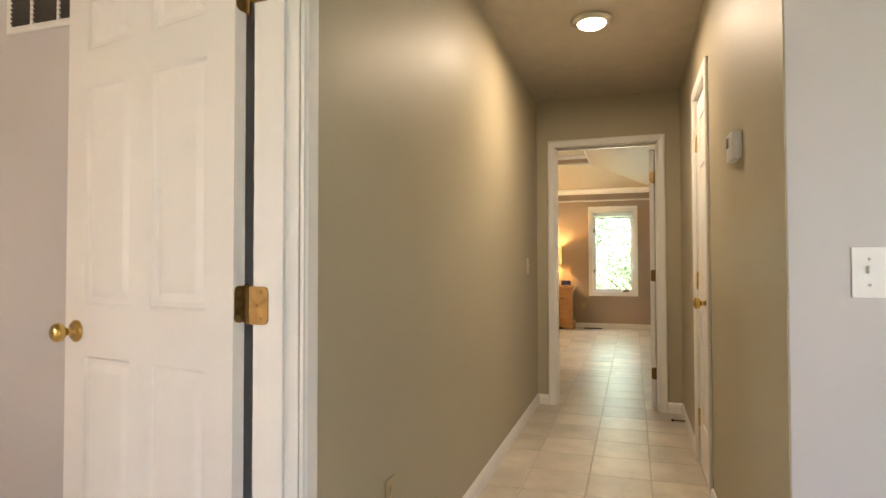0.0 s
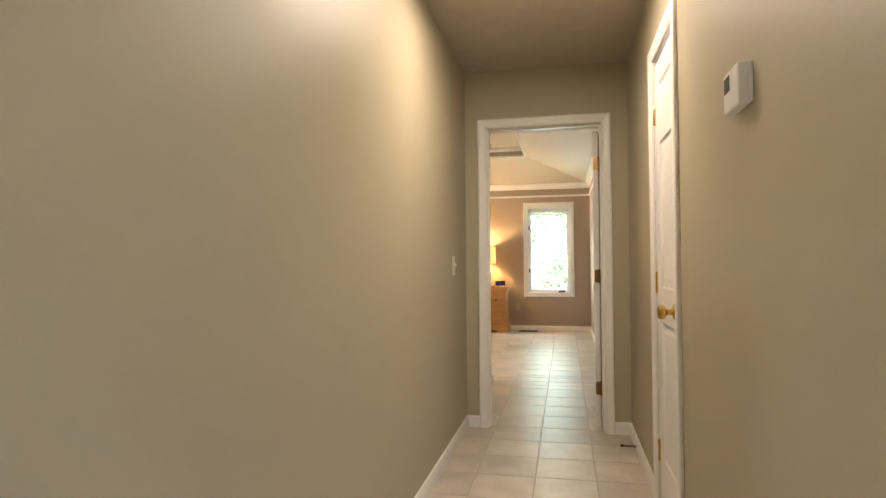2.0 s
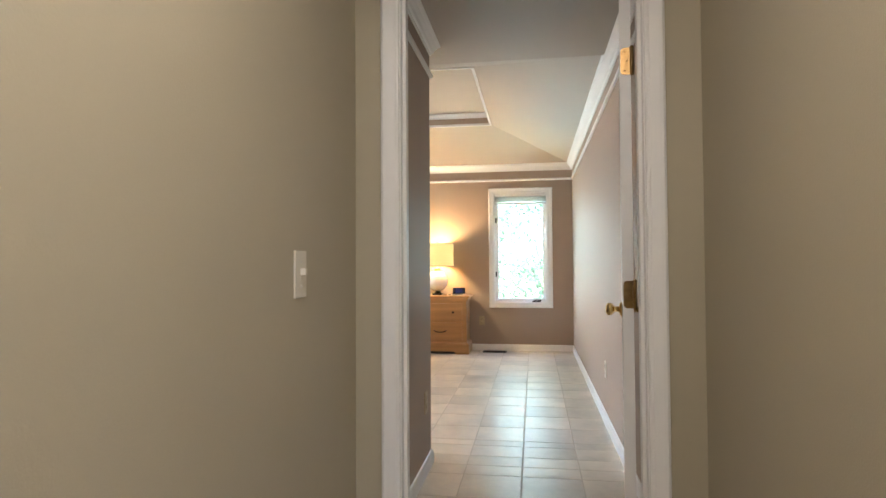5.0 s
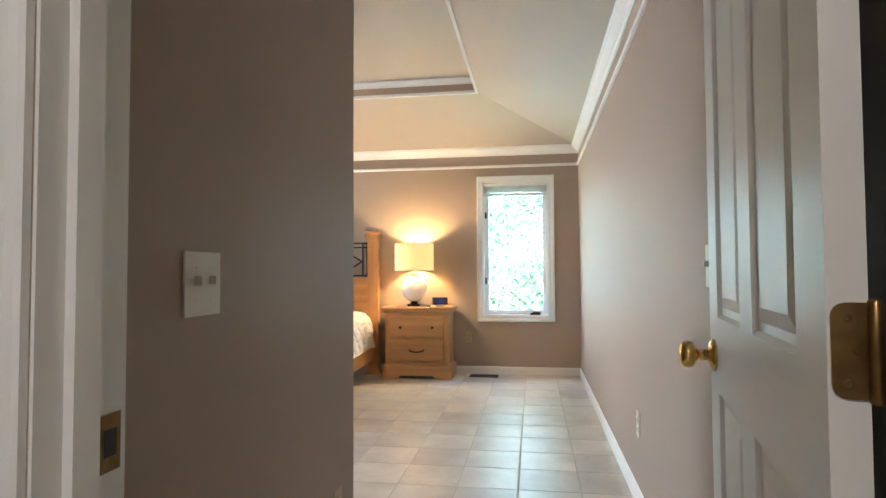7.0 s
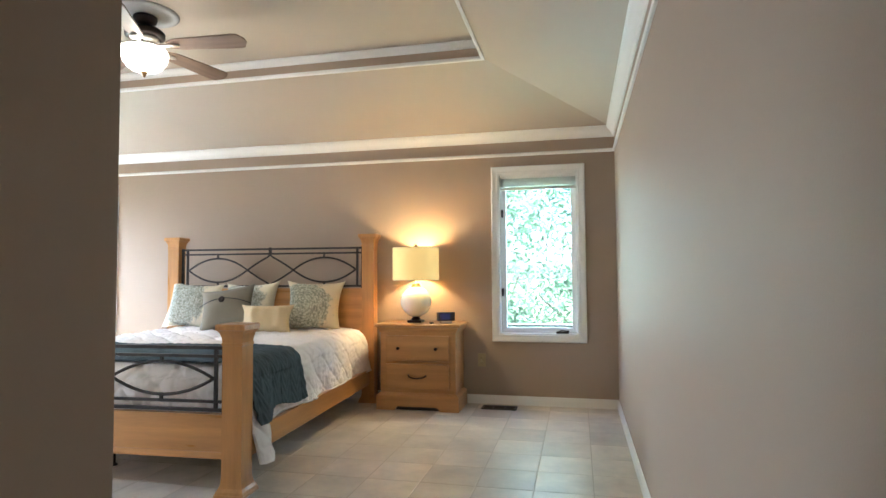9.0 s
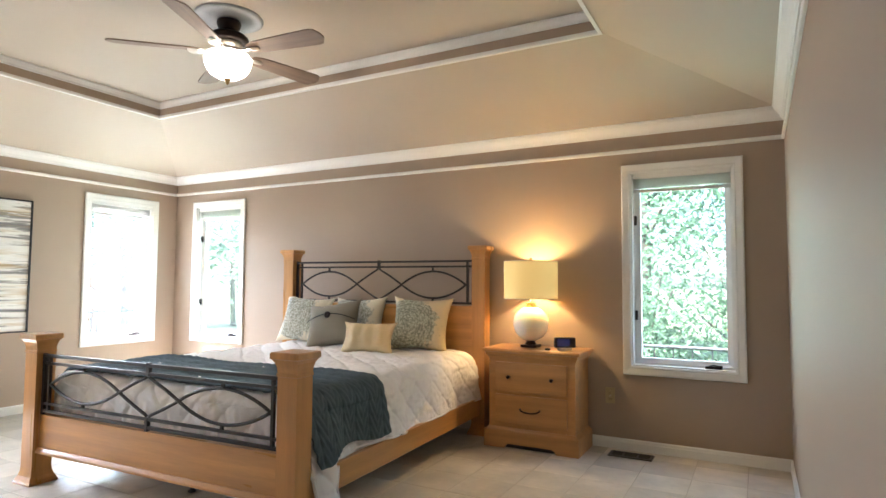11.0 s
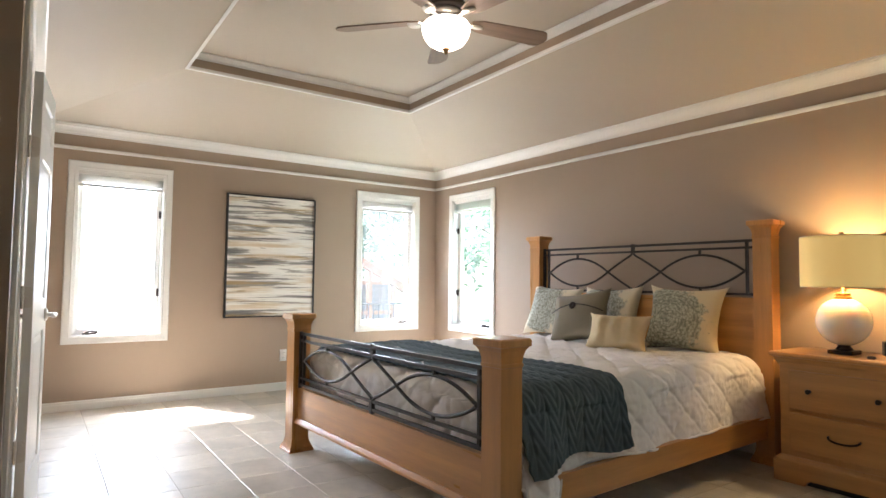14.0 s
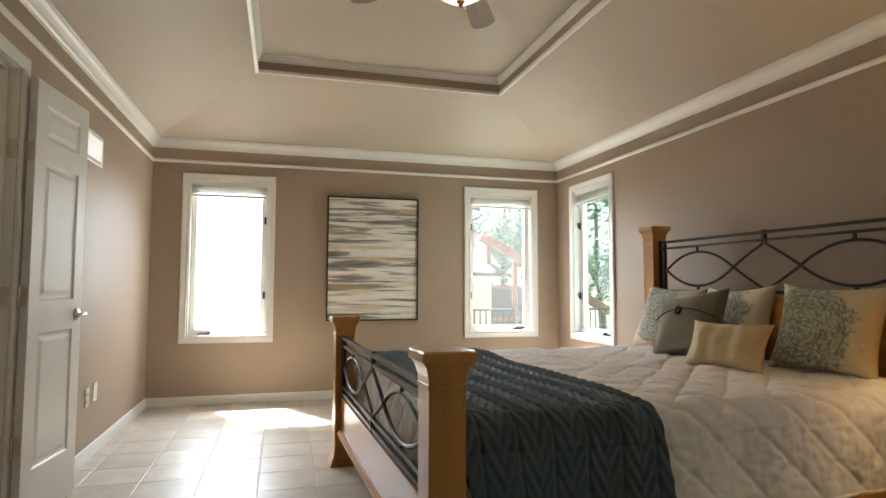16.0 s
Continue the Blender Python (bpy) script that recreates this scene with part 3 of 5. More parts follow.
# ---- windows ----
def window(name, m, mirror, label):
    w = tagged(new(name), label, "window", kind="structure")
    w.matrix_basis = m
    loop = [(V0, 0, W0), (V0, 0, W1), (V1, 0, W1), (V1, 0, W0)]
    out = [(-0.002, 0.001), (-0.002, 0.014), (0.008, 0.016), (0.014, 0.013), (0.046, 0.018), (0.056, 0.018), (0.062, 0.012), (0.062, 0.001)]
    part("window_casing", sweep(bmesh.new(), loop, (0, -1, 0), out, True), WHITE, w)
    inn = [(0.002, -0.002), (-0.012, -0.002), (-0.012, -0.15), (0.002, -0.15)]
    part("window_jamb", sweep(bmesh.new(), loop, (0, -1, 0), inn, True), WHITE, w)
    g = 0.013
    l2 = [(V0 + g, 0.085, W0 + g), (V0 + g, 0.085, W1 - g), (V1 - g, 0.085, W1 - g), (V1 - g, 0.085, W0 + g)]
    sash = [(0, -0.03), (0, 0.022), (-0.012, 0.022), (-0.036, 0.014), (-0.046, 0.010), (-0.046, -0.03)]
    part("sash", sweep(bmesh.new(), l2, (0, -1, 0), sash, True), WHITE, w)
    pane = part("pane", boxes(((V0 + 0.05, 0.088, W0 + 0.05), (V1 - 0.05, 0.092, W1 - 0.05))), GLASS, w)
    pane.visible_shadow = False
    # added sheet that lays a pale haze over what is seen outside
    scr = part("screen_and_haze", boxes(((V0 + 0.045, 0.068, W0 + 0.045), (V1 - 0.045, 0.0684, W1 - 0.045))), HAZE, w, "thin translucent sheet added to haze the view")
    scr.visible_shadow = False
    # cellular shade drawn up under the head
    bm = bmesh.new()
    box(bm, (V0 + 0.016, 0.012, W1 - 0.045), (V1 - 0.016, 0.052, W1 - 0.013), 0.003)
    part("shade_headrail", bm, WHITE, w)
    bm = bmesh.new()
    prof = []
    for i in range(7):
        z = W1 - 0.046 - i * 0.011
        prof += [(0.018, z), (0.046, z - 0.0055)]
    for i in range(len(prof) - 1):
        (y0, z0), (y1, z1) = prof[i], prof[i + 1]
        vs = [bm.verts.new(p) for p in ((V0 + 0.018, y0, z0), (V1 - 0.018, y0, z0), (V1 - 0.018, y1, z1), (V0 + 0.018, y1, z1))]
        bm.faces.new(vs)
    part("pleated_shade", bm, BLIND, w, "raised off-white pleated shade")
    part("shade_bottom_rail", boxes(((V0 + 0.018, 0.014, W1 - 0.148), (V1 - 0.018, 0.036, W1 - 0.126)), bevel=0.004), RAILGREY, w, "pale taupe bottom rail")
    # crank at the sill and catches at the side
    k = -1 if mirror else 1
    bm = bmesh.new()
    box(bm, (k * 0.20 - 0.055, 0.030, W0 + 0.012), (k * 0.20 + 0.055, 0.058, W0 + 0.030), 0.004)
    tube(bm, [(k * 0.20 - 0.03, 0.030, W0 + 0.032), (k * 0.20, 0.012, W0 + 0.042), (k * 0.20 + 0.045, 0.004, W0 + 0.036)], 0.006)
    lathe(bm, [(0, -0.01), (0.008, -0.008), (0.009, 0.0), (0.008, 0.008), (0, 0.01)], 10, pose(k * 0.20 + 0.05, 0.004, W0 + 0.036))
    part("window_crank", bm, BRONZE, w, "dark crank handle")
    for z in (0.99, 1.70):
        bm = bmesh.new()
        xs = -k * (V1 - 0.028)
        box(bm, (xs - 0.010, 0.050, z - 0.035), (xs + 0.010, 0.062, z + 0.035), 0.003)
        tube(bm, [(xs, 0.048, z - 0.02), (xs, 0.034, z), (xs, 0.034, z + 0.028)], 0.005)
        part("window_catch", bm, BRONZE, w, "dark sash catch")
    return w


window("window_1", pose(NW_X[0], NY, 0), False, "white casement window beside the nightstand")
window("window_2", pose(NW_X[1], NY, 0), False, "white casement window between the bed and the corner")
window("window_3", pose(WX, WW_Y[0], 0, 0, 0, 90), False, "white casement window between painting and corner")
window("window_4", pose(WX, WW_Y[1], 0, 0, 0, 90), True, "bright white casement window over the sunlit floor")


# ---- bed ----
BX, BY, BTURN = -2.328, 8.865, 2.5   # middle of the footboard; the bed stands a little askew
HBY = 11.16 - BY               # headboard behind it
HW = 0.985                     # half the distance between posts
bed = thing("bed", "honey maple bed with square posts and dark ironwork panels", "bed", pose(BX, BY, 0, 0, 0, BTURN))


def post(x, y, top):
    bm = bmesh.new()
    square_loft(bm, [(0, 0.083), (0.018, 0.083), (0.022, 0.079), (0.034, 0.076), (0.05, 0.066), (0.075, 0.059), (0.10, 0.0565), (top - 0.115, 0.0565), (top - 0.112, 0.060), (top - 0.100, 0.060),
                     (top - 0.097, 0.057), (top - 0.075, 0.059), (top - 0.05, 0.066), (top - 0.034, 0.076), (top - 0.030, 0.083), (top - 0.006, 0.083), (top, 0.078)], x, y)
    return part("post", bm, MAPLE, bed)


for sx in (-1, 1):
    post(sx * HW, 0, 0.895)
    post(sx * HW, HBY, 1.528)


def iron_panel(name, y, z0, z1, half, double_low):
    """Ironwork between two posts: rails, end bars and crossing arcs with two almond shapes."""
    p = part(name, boxes(((-half, y - 0.010, z1 - 0.018), (half, y + 0.010, z1)), ((-half, y - 0.008, z1 - 0.062), (half, y + 0.008, z1 - 0.046)),
                         ((-half, y - 0.008, z0), (half, y + 0.008, z0 + 0.017))), IRON, bed, "dark bronze ironwork with almond shaped scrolls")
    lo = z0
    if double_low:
        lo = z0 + 0.045
        part("rail", boxes(((-half, y - 0.008, lo), (half, y + 0.008, lo + 0.014))), IRON, p)
    for s in (-1, 1):
        part("end_bar", boxes(((s * half - 0.010, y - 0.010, z0 - 0.012), (s * half + 0.010, y + 0.010, z1 + 0.004))), IRON, p)
        part("end_bar", boxes(((s * (half - 0.05) - 0.008, y - 0.009, z0 + 0.001), (s * (half - 0.05) + 0.008, y + 0.009, z1 - 0.001))), IRON, p)
    b0, b1 = lo + 0.014, z1 - 0.062
    mz, hh = (b0 + b1) / 2, (b1 - b0) / 2
    tip, crossx = half - 0.065, 0.235
    cx, rx = (tip + crossx) / 2, (tip - crossx) / 2
    for s in (-1, 1):
        for v in (-1, 1):
            pts = []
            for i in range(25):
                f = i / 24
                x = tip - f * (tip - crossx)
                pts.append((s * x, y + v * 0.003, mz + v * 0.78 * hh * (1 - ((x - cx) / rx) ** 2)))
            sl = 2 * 0.78 * hh / rx
            for i in range(1, 11):
                f = i / 10
                x = crossx * (1 - f)
                c = -v * (sl * crossx * f * (1 - 0.3 * f))
                end = -v * hh
                straight = end * f
                pts.append((s * x, y + v * 0.003, mz + straight * 0.6 + max(-hh, min(hh, c)) * 0.4 if f < 1 else mz + end))
            part("scroll", tube(bmesh.new(), pts, 0.0088), IRON, p)
        for z in ((mz + 0.78 * hh, b1), (b0, mz - 0.78 * hh)):
            part("stub", boxes(((s * cx - 0.007, y - 0.007, z[0]), (s * cx + 0.007, y + 0.007, z[1]))), IRON, p)
    part("stub", boxes(((-0.011, y - 0.011, b1 - 0.004), (0.011, y + 0.011, z1 + 0.006))), IRON, p)
    if double_low:
        part("stub", boxes(((-0.011, y - 0.011, z0 - 0.01), (0.011, y + 0.011, b0 + 0.004))), IRON, p)
    return p


INN = HW - 0.0565
iron_panel("headboard_ironwork", HBY, 1.045, 1.414, INN - 0.012, False)
iron_panel("footboard_ironwork", -0.012, 0.428, 0.775, INN - 0.012, True)
part("headboard_panel", boxes(((-INN, HBY - 0.022, 0.28), (INN, HBY + 0.022, 1.033)), bevel=0.004), MAPLEH, bed)
bm = boxes(((-INN, -0.022, 0.185), (INN, 0.022, 0.416)), bevel=0.004)
part("footboard_panel", bm, MAPLEH, bed)
part("footboard_lip", sweep(bmesh.new(), [(-INN, -0.022, 0.19), (INN, -0.022, 0.19)], (0, 0, 1), [(0, 0), (0, 0.032), (-0.008, 0.030), (-0.014, 0.022), (-0.020, 0.012), (-0.020, 0.0)]), MAPLEH, bed)
for s in (-1, 1):
    part("side_rail", boxes(((s * HW - 0.018, 0.0565, 0.165), (s * HW + 0.018, HBY - 0.0565, 0.30)), bevel=0.004), MAPLEY, bed)
part("slat_support", boxes(((-0.05, 0.03, 0.19), (0.05, HBY - 0.03, 0.21)), ((-INN, 0.7, 0.19), (INN, 0.78, 0.205)), ((-INN, 1.5, 0.19), (INN, 1.58, 0.205))), MAPLEY, bed)
part("support_foot", lathe(bmesh.new(), [(0.0, 0.0), (0.022, 0.0), (0.024, 0.012), (0.012, 0.02), (0.012, 0.19), (0, 0.19)], 14, pose(0.0, 0.30, 0)), BLACK, bed)

# mattress, quilt, throw
mattress = solid("mattress", boxes(((-0.915, 0.12, 0.216), (0.915, HBY - 0.03, 0.59)), bevel=0.04), QUILT, "white mattress on the bed frame", "mattress", pose(BX, BY, 0, 0, 0, BTURN))


def drape(d, half, r):
    """How a sheet lies at distance d from the middle: (place across, drop, turn of its normal)."""
    s, d = (1, d) if d > 0 else (-1, -d)
    if d <= half - r:
        return s * d, 0.0, 0.0
    a = (d - half + r) / r
    if a < math.pi / 2:
        return s * (half - r + r * math.sin(a)), r * (1 - math.cos(a)), s * a
    rest = d - (half - r) - r * math.pi / 2
    return s * (half + 0.06 * rest), r + rest, s * math.pi / 2


def cloth(u0, u1, v0, v1, nu, nv, half, top, y_foot, relief, flare=0.0, r=0.09, edge=None, tail=0.0):
    """A sheet over the mattress. u runs across the bed, v from the foot towards the head."""
    bm = bmesh.new()
    rows = []
    for j in range(nv + 1):
        row = []
        for i in range(nu + 1):
            u, v = u0 + (u1 - u0) * i / nu, v0 + (v1 - v0) * j / nv
            if edge:
                u, v = edge(u, v)
            x, dz, a = drape(u, half, r)
            y, dy = v, 0.0
            na = 0.0
            if y_foot is not None and v < 0.5:
                yy, dy, na = drape(-(v - 0.5), 0.5 - y_foot, r)
                y = 0.5 - yy
            h = relief(u, v)
            wav = 0.018 * math.sin(v * 9 + 1.3 * noise.noise(Vector((u, v * 2, 3)))) * min(1, dz / 0.2) if dz > r else 0
            z = top - max(dz, dy) + h * math.cos(a) * math.cos(na)
            n3 = 0.012 * noise.noise(Vector((u * 2.3, v * 2.3, 7.0)))
            x += (h + wav) * math.sin(a) + (0.0 if dz < r else (1 if u > 0 else -1) * (flare + 0.20 * max(0.0, min(1.0, (tail - v) / 0.15))) * (dz - r))
            y -= h * math.sin(na)
            row.append(bm.verts.new((x, y, z + n3)))
        rows.append(row)
    for a, b in zip(rows, rows[1:]):
        for i in range(nu):
            bm.faces.new((a[i], a[i + 1], b[i + 1], b[i])).smooth = True
    return bm


def quilted(u, v):
    p = 0.225
    u, v = u + 0.012 * noise.noise(Vector((u * 5, v * 5, 9.0))), v + 0.012 * noise.noise(Vector((u * 5, v * 5, 19.0)))
    q = 0.0
    for d in ((u + v) / p, (u - v) / p):
        f = abs(d - round(d)) * p * 0.7
        q -= 0.007 * math.exp(-(f / 0.009) ** 2) + 0.003 * math.exp(-(f / 0.03) ** 2)
    pk = noise.noise(Vector((u * 38, v * 17, 1.0))) * 0.0055 + noise.noise(Vector((u * 25, v * 52, 5.0))) * 0.003 + noise.noise(Vector((u * 14, v * 24, 1.0))) * 0.005 + noise.noise(Vector((u * 5, v * 5, 4.0))) * 0.010
    return 0.018 + q + pk


def braided(u, v):
    w = 0.125
    c = v / w
    k = math.floor(c)
    f = (c - k - 0.5) * 2
    ph = u / 0.072 + 1.7 * abs(f)
    s = 0.5 + 0.5 * math.sin(2 * math.pi * ph)
    return 0.022 + 0.0058 * s ** 0.8 * (1 - 0.5 * abs(f) ** 4) - 0.007 * math.exp(-((1 - abs(f)) / 0.10) ** 2) + 0.003 * noise.noise(Vector((u * 30, v * 30, 2)))


TOP = 0.655
qm = cloth(-1.27, 1.27, -0.26, HBY - 0.06, 320, 300, 0.952, TOP, 0.085, quilted, 0.02, edge=lambda u, v: (u * (1 + 0.010 * math.sin(v * 7) + 0.12 * max(0.0, min(1.0, (0.34 - v) / 0.12)) * (v > 0.05)), v), tail=0.34)
qm.verts.ensure_lookup_table()
hem = [qm.verts[jj * 321 + 320].co.copy() for jj in range(20, 301, 4)]
foot_hem = [qm.verts[ii].co.copy() for ii in range(0, 321, 4)]
q = solid("quilt", qm, QUILT, "rumpled white diamond-quilted bedspread hanging over the bed", "bedspread", pose(BX, BY, 0, 0, 0, BTURN))
part("side_hem", tube(bmesh.new(), hem, 0.007, 6), QUILT, q, "rolled white hem")
part("foot_hem", tube(bmesh.new(), foot_hem, 0.007, 6), QUILT, q, "rolled white hem")
th = solid("throw_blanket", cloth(-1.20, 1.235, 0.10, 0.82, 520, 170, 0.970, TOP + 0.004, None, braided, 0.06, tail=0.34,
                                  edge=lambda u, v: (u + 0.02 * math.sin(v * 11), v + 0.05 * max(0, abs(u) - 1) + 0.015 * math.sin(u * 5) - 0.02 * (u / 1.2))), TEAL,
           "dark teal chunky knit throw across the foot of the bed", "blanket", pose(BX, BY, 0, 0, 0, BTURN))
for ob in (q, th):
    md = ob.modifiers.new("thick", "SOLIDIFY")
    md.thickness, md.offset = 0.012, -1


# ---- pillows ----
def pillow(name, w, h, t, material, label, m, pleats=0.0, buttons=False):
    bm = bmesh.new()
    n = 36
    sides = []
    for s in (1, -1):
        g = []
        for j in range(n + 1):
            row = []
            for i in range(n + 1):
                a, b = -1 + 2 * i / n, -1 + 2 * j / n
                edge = max(0.0, (1 - a ** 4) * (1 - b ** 4))
                th = t * (edge ** 0.42) * (0.82 + 0.18 * (1 - a * a) * (1 - b * b))
                pin = 1 - 0.13 * (1 - a * a) * abs(b) ** 2 + 0.05 * (abs(a) * abs(b)) ** 6
                pin2 = 1 - 0.13 * (1 - b * b) * abs(a) ** 2 + 0.05 * (abs(a) * abs(b)) ** 6
                wob = 0.010 * noise.noise(Vector((a * 2.2 + w * 9, b * 2.2, s * 3.0 + h)))
                z = s * th + wob * edge
                if pleats:
                    z += s * pleats * edge * (0.5 + 0.5 * math.cos(a * 12.0)) * (0.7 + 0.5 * noise.noise(Vector((a * 3, b * 2, 1))))
                row.append(bm.verts.new((a * w / 2 * pin2, z, (b + 1) * h / 2 * (1.0) + (pin - 1) * b * h / 2)))
            g.append(row)
        for p, q2 in zip(g, g[1:]):
            for i in range(n):
                bm.faces.new((p[i], p[i + 1], q2[i + 1], q2[i])).smooth = True
        sides.append(g)
    bmesh.ops.remove_doubles(bm, verts=bm.verts, dist=0.0008)
    return solid(name, bm, material, label, "pillow", m)


def printed(name, cream, ink, cx, cz, rad):
    """Cream cloth printed with a worn grey-green medallion."""
    m = surface(name, cream, 0.05, 6, 0.92, bump=0.3, grain=420)
    n, l = m.node_tree.nodes, m.node_tree.links
    b = n["Principled BSDF"]
    base = b.inputs["Base Color"].links[0].from_socket
    co = n.new("ShaderNodeTexCoord")
    sub = n.new("ShaderNodeVectorMath")
    sub.operation = "SUBTRACT"
    sub.inputs[1].default_value = (cx, 0, cz)
    mul = n.new("ShaderNodeVectorMath")
    mul.operation = "MULTIPLY"
    mul.inputs[1].default_value = (1, 0, 1)
    ln = n.new("ShaderNodeVectorMath")
    ln.operation = "LENGTH"
    l.new(co.outputs["Object"], sub.inputs[0])
    l.new(sub.outputs[0], mul.inputs[0])
    l.new(mul.outputs[0], ln.inputs[0])
    nz = n.new("ShaderNodeTexNoise")
    nz.inputs["Scale"].default_value, nz.inputs["Detail"].default_value = 22, 6
    l.new(co.outputs["Object"], nz.inputs["Vector"])
    ed = n.new("ShaderNodeMath")
    ed.operation = "MULTIPLY_ADD"
    ed.inputs[1].default_value = 0.22
    l.new(nz.outputs[0], ed.inputs[0])
    l.new(ln.outputs["Value"], ed.inputs[2])
    mask = n.new("ShaderNodeMapRange")
    mask.inputs[1].default_value, mask.inputs[2].default_value = rad + 0.10, rad + 0.125
    mask.inputs[3].default_value, mask.inputs[4].default_value = 1, 0
    l.new(ed.outputs[0], mask.inputs[0])
    ring = n.new("ShaderNodeTexWave")
    ring.wave_type, ring.rings_direction = "RINGS", "Y"
    ring.inputs["Scale"].default_value, ring.inputs["Distortion"].default_value, ring.inputs["Detail"].default_value, ring.inputs["Detail Scale"].default_value = 13, 9, 3, 3
    l.new(sub.outputs[0], ring.inputs["Vector"])
    vor = n.new("ShaderNodeTexVoronoi")
    vor.inputs["Scale"].default_value = 46
    vor.feature = "F1"
    l.new(co.outputs["Object"], vor.inputs["Vector"])
    vr = n.new("ShaderNodeMapRange")
    vr.inputs[1].default_value, vr.inputs[2].default_value = 0.2, 0.7
    l.new(vor.outputs["Distance"], vr.inputs[0])
    inkv = n.new("ShaderNodeMath")
    inkv.operation = "MULTIPLY_ADD"
    inkv.inputs[1].default_value = 0.45
    l.new(ring.outputs["Fac"], inkv.inputs[0])
    half = n.new("ShaderNodeMath")
    half.operation = "MULTIPLY"
    half.inputs[1].default_value = 0.5
    l.new(vr.outputs[0], half.inputs[0])
    l.new(half.outputs[0], inkv.inputs[2])
    pat = n.new("ShaderNodeMix")
    pat.data_type = "RGBA"
    pat.inputs["A"].default_value = (*[min(0.6, c * 2.3) for c in ink], 1)
    pat.inputs["B"].default_value = (*[c * 0.72 for c in ink], 1)
    l.new(inkv.outputs[0], pat.inputs["Factor"])
    fin = n.new("ShaderNodeMix")
    fin.data_type = "RGBA"
    l.new(mask.outputs[0], fin.inputs["Factor"])
    l.new(base, fin.inputs["A"])
    l.new(pat.outputs["Result"], fin.inputs["B"])
    l.new(fin.outputs["Result"], b.inputs["Base Color"])
    return m


PRINT1 = printed("printed_cotton_one", (0.70, 0.60, 0.40), (0.25, 0.25, 0.19), -0.08, 0.20, 0.235)
PRINT2 = printed("printed_cotton_two", (0.72, 0.65, 0.49), (0.29, 0.29, 0.22), -0.05, 0.24, 0.22)
ZP = TOP + 0.005
pillow("pillow", 0.52, 0.45, 0.085, PRINT2, "cream pillow printed with a grey-green medallion, leaning in the corner", pose(-3.17, 10.96, ZP, -20, 3, 4))
pillow("pillow", 0.54, 0.44, 0.085, PRINT2, "cream pillow printed with a grey-green medallion, behind the others", pose(-2.57, 11.00, ZP, -16, -2, -1))
pillow("pillow", 0.51, 0.46, 0.09, PRINT1, "large cream pillow printed with a grey-green medallion", pose(-1.89, 10.93, ZP, -20, 1, 12))
env = pillow("pillow", 0.50, 0.40, 0.085, SAGE, "grey-sage linen envelope pillow with a toggle button", pose(-2.62, 10.74, ZP + 0.012, -22, -8, 8))
pillow("lumbar_pillow", 0.44, 0.26, 0.065, CREAM, "small pleated cream lumbar pillow", pose(-2.16, 10.60, ZP, -24, 0, 14), 0.030)
fl = [(x, -0.086 + 0.045 * abs(x / 0.25) ** 2.5, 0.275 - 0.35 * 0.14 * (x / 0.25) ** 2 - (0.10 * x if x > 0 else 0)) for x in [(-0.235 + 0.47 * i / 20) for i in range(21)]]
part("flap_cord", tube(bmesh.new(), fl, 0.004), BLACK, env, "dark corded flap edge")
part("toggle_button", lathe(bmesh.new(), [(0, 0), (0.026, 0.0), (0.030, 0.006), (0.026, 0.013), (0.012, 0.015), (0.008, 0.010), (0, 0.010)], 18, pose(-0.01, -0.088, 0.262, 90)), BRONZE, env, "dark round toggle")


# ---- nightstand, lamp, clock ----
NX0, NX1, NY0, NY1, NZ = -1.275, -0.555, 10.90, 11.285, 0.735
ncx = (NX0 + NX1) / 2
ns = thing("nightstand", "honey maple two-drawer nightstand standing by the bed", "nightstand", pose(ncx, NY0, 0))
w2, dp = (NX1 - NX0) / 2, NY1 - NY0
part("body", boxes(((-w2 + 0.03, 0.03, 0.12), (w2 - 0.03, dp, NZ - 0.055)), bevel=0.003), PINE, ns)
bm = bmesh.new()
sweep(bm, [(-w2 + 0.03, dp, 0), (-w2 + 0.03, 0.03, 0), (w2 - 0.03, 0.03, 0), (w2 - 0.03, dp, 0)][::-1], (0, 0, 1),
      [(0, NZ - 0.075), (0.008, NZ - 0.075), (0.010, NZ - 0.062), (0.020, NZ - 0.050), (0.024, NZ - 0.030), (0.038, NZ - 0.026), (0.042, NZ - 0.018), (0.042, NZ - 0.006), (0.036, NZ - 0.001), (0, NZ - 0.001)][::-1])
part("cornice", bm, PINE, ns)
part("top", boxes(((-w2 + 0.03, 0.03, NZ - 0.05), (w2 - 0.03, dp, NZ))), PINE, ns)


def plinth():
    """Base with a cut-out between two bracket feet."""
    bm = bmesh.new()
    pts = [(-w2, 0.0), (-w2, 0.125), (w2, 0.125), (w2, 0.0), (0.20, 0.0), (0.185, 0.028), (0.165, 0.040), (-0.165, 0.040), (-0.185, 0.028), (-0.20, 0.0)]
    a = [bm.verts.new((x, 0.0, z)) for x, z in pts]
    b = [bm.verts.new((x, 0.03, z)) for x, z in pts]
    bm.faces.new(a)
    bm.faces.new(b[::-1])
    for i in range(len(pts)):
        j = (i + 1) % len(pts)
        bm.faces.new((a[i], a[j], b[j], b[i]))
    for s in (-1, 1):
        box(bm, (s * w2, 0.03, 0), (s * (w2 - 0.03), dp, 0.125))
    return bm


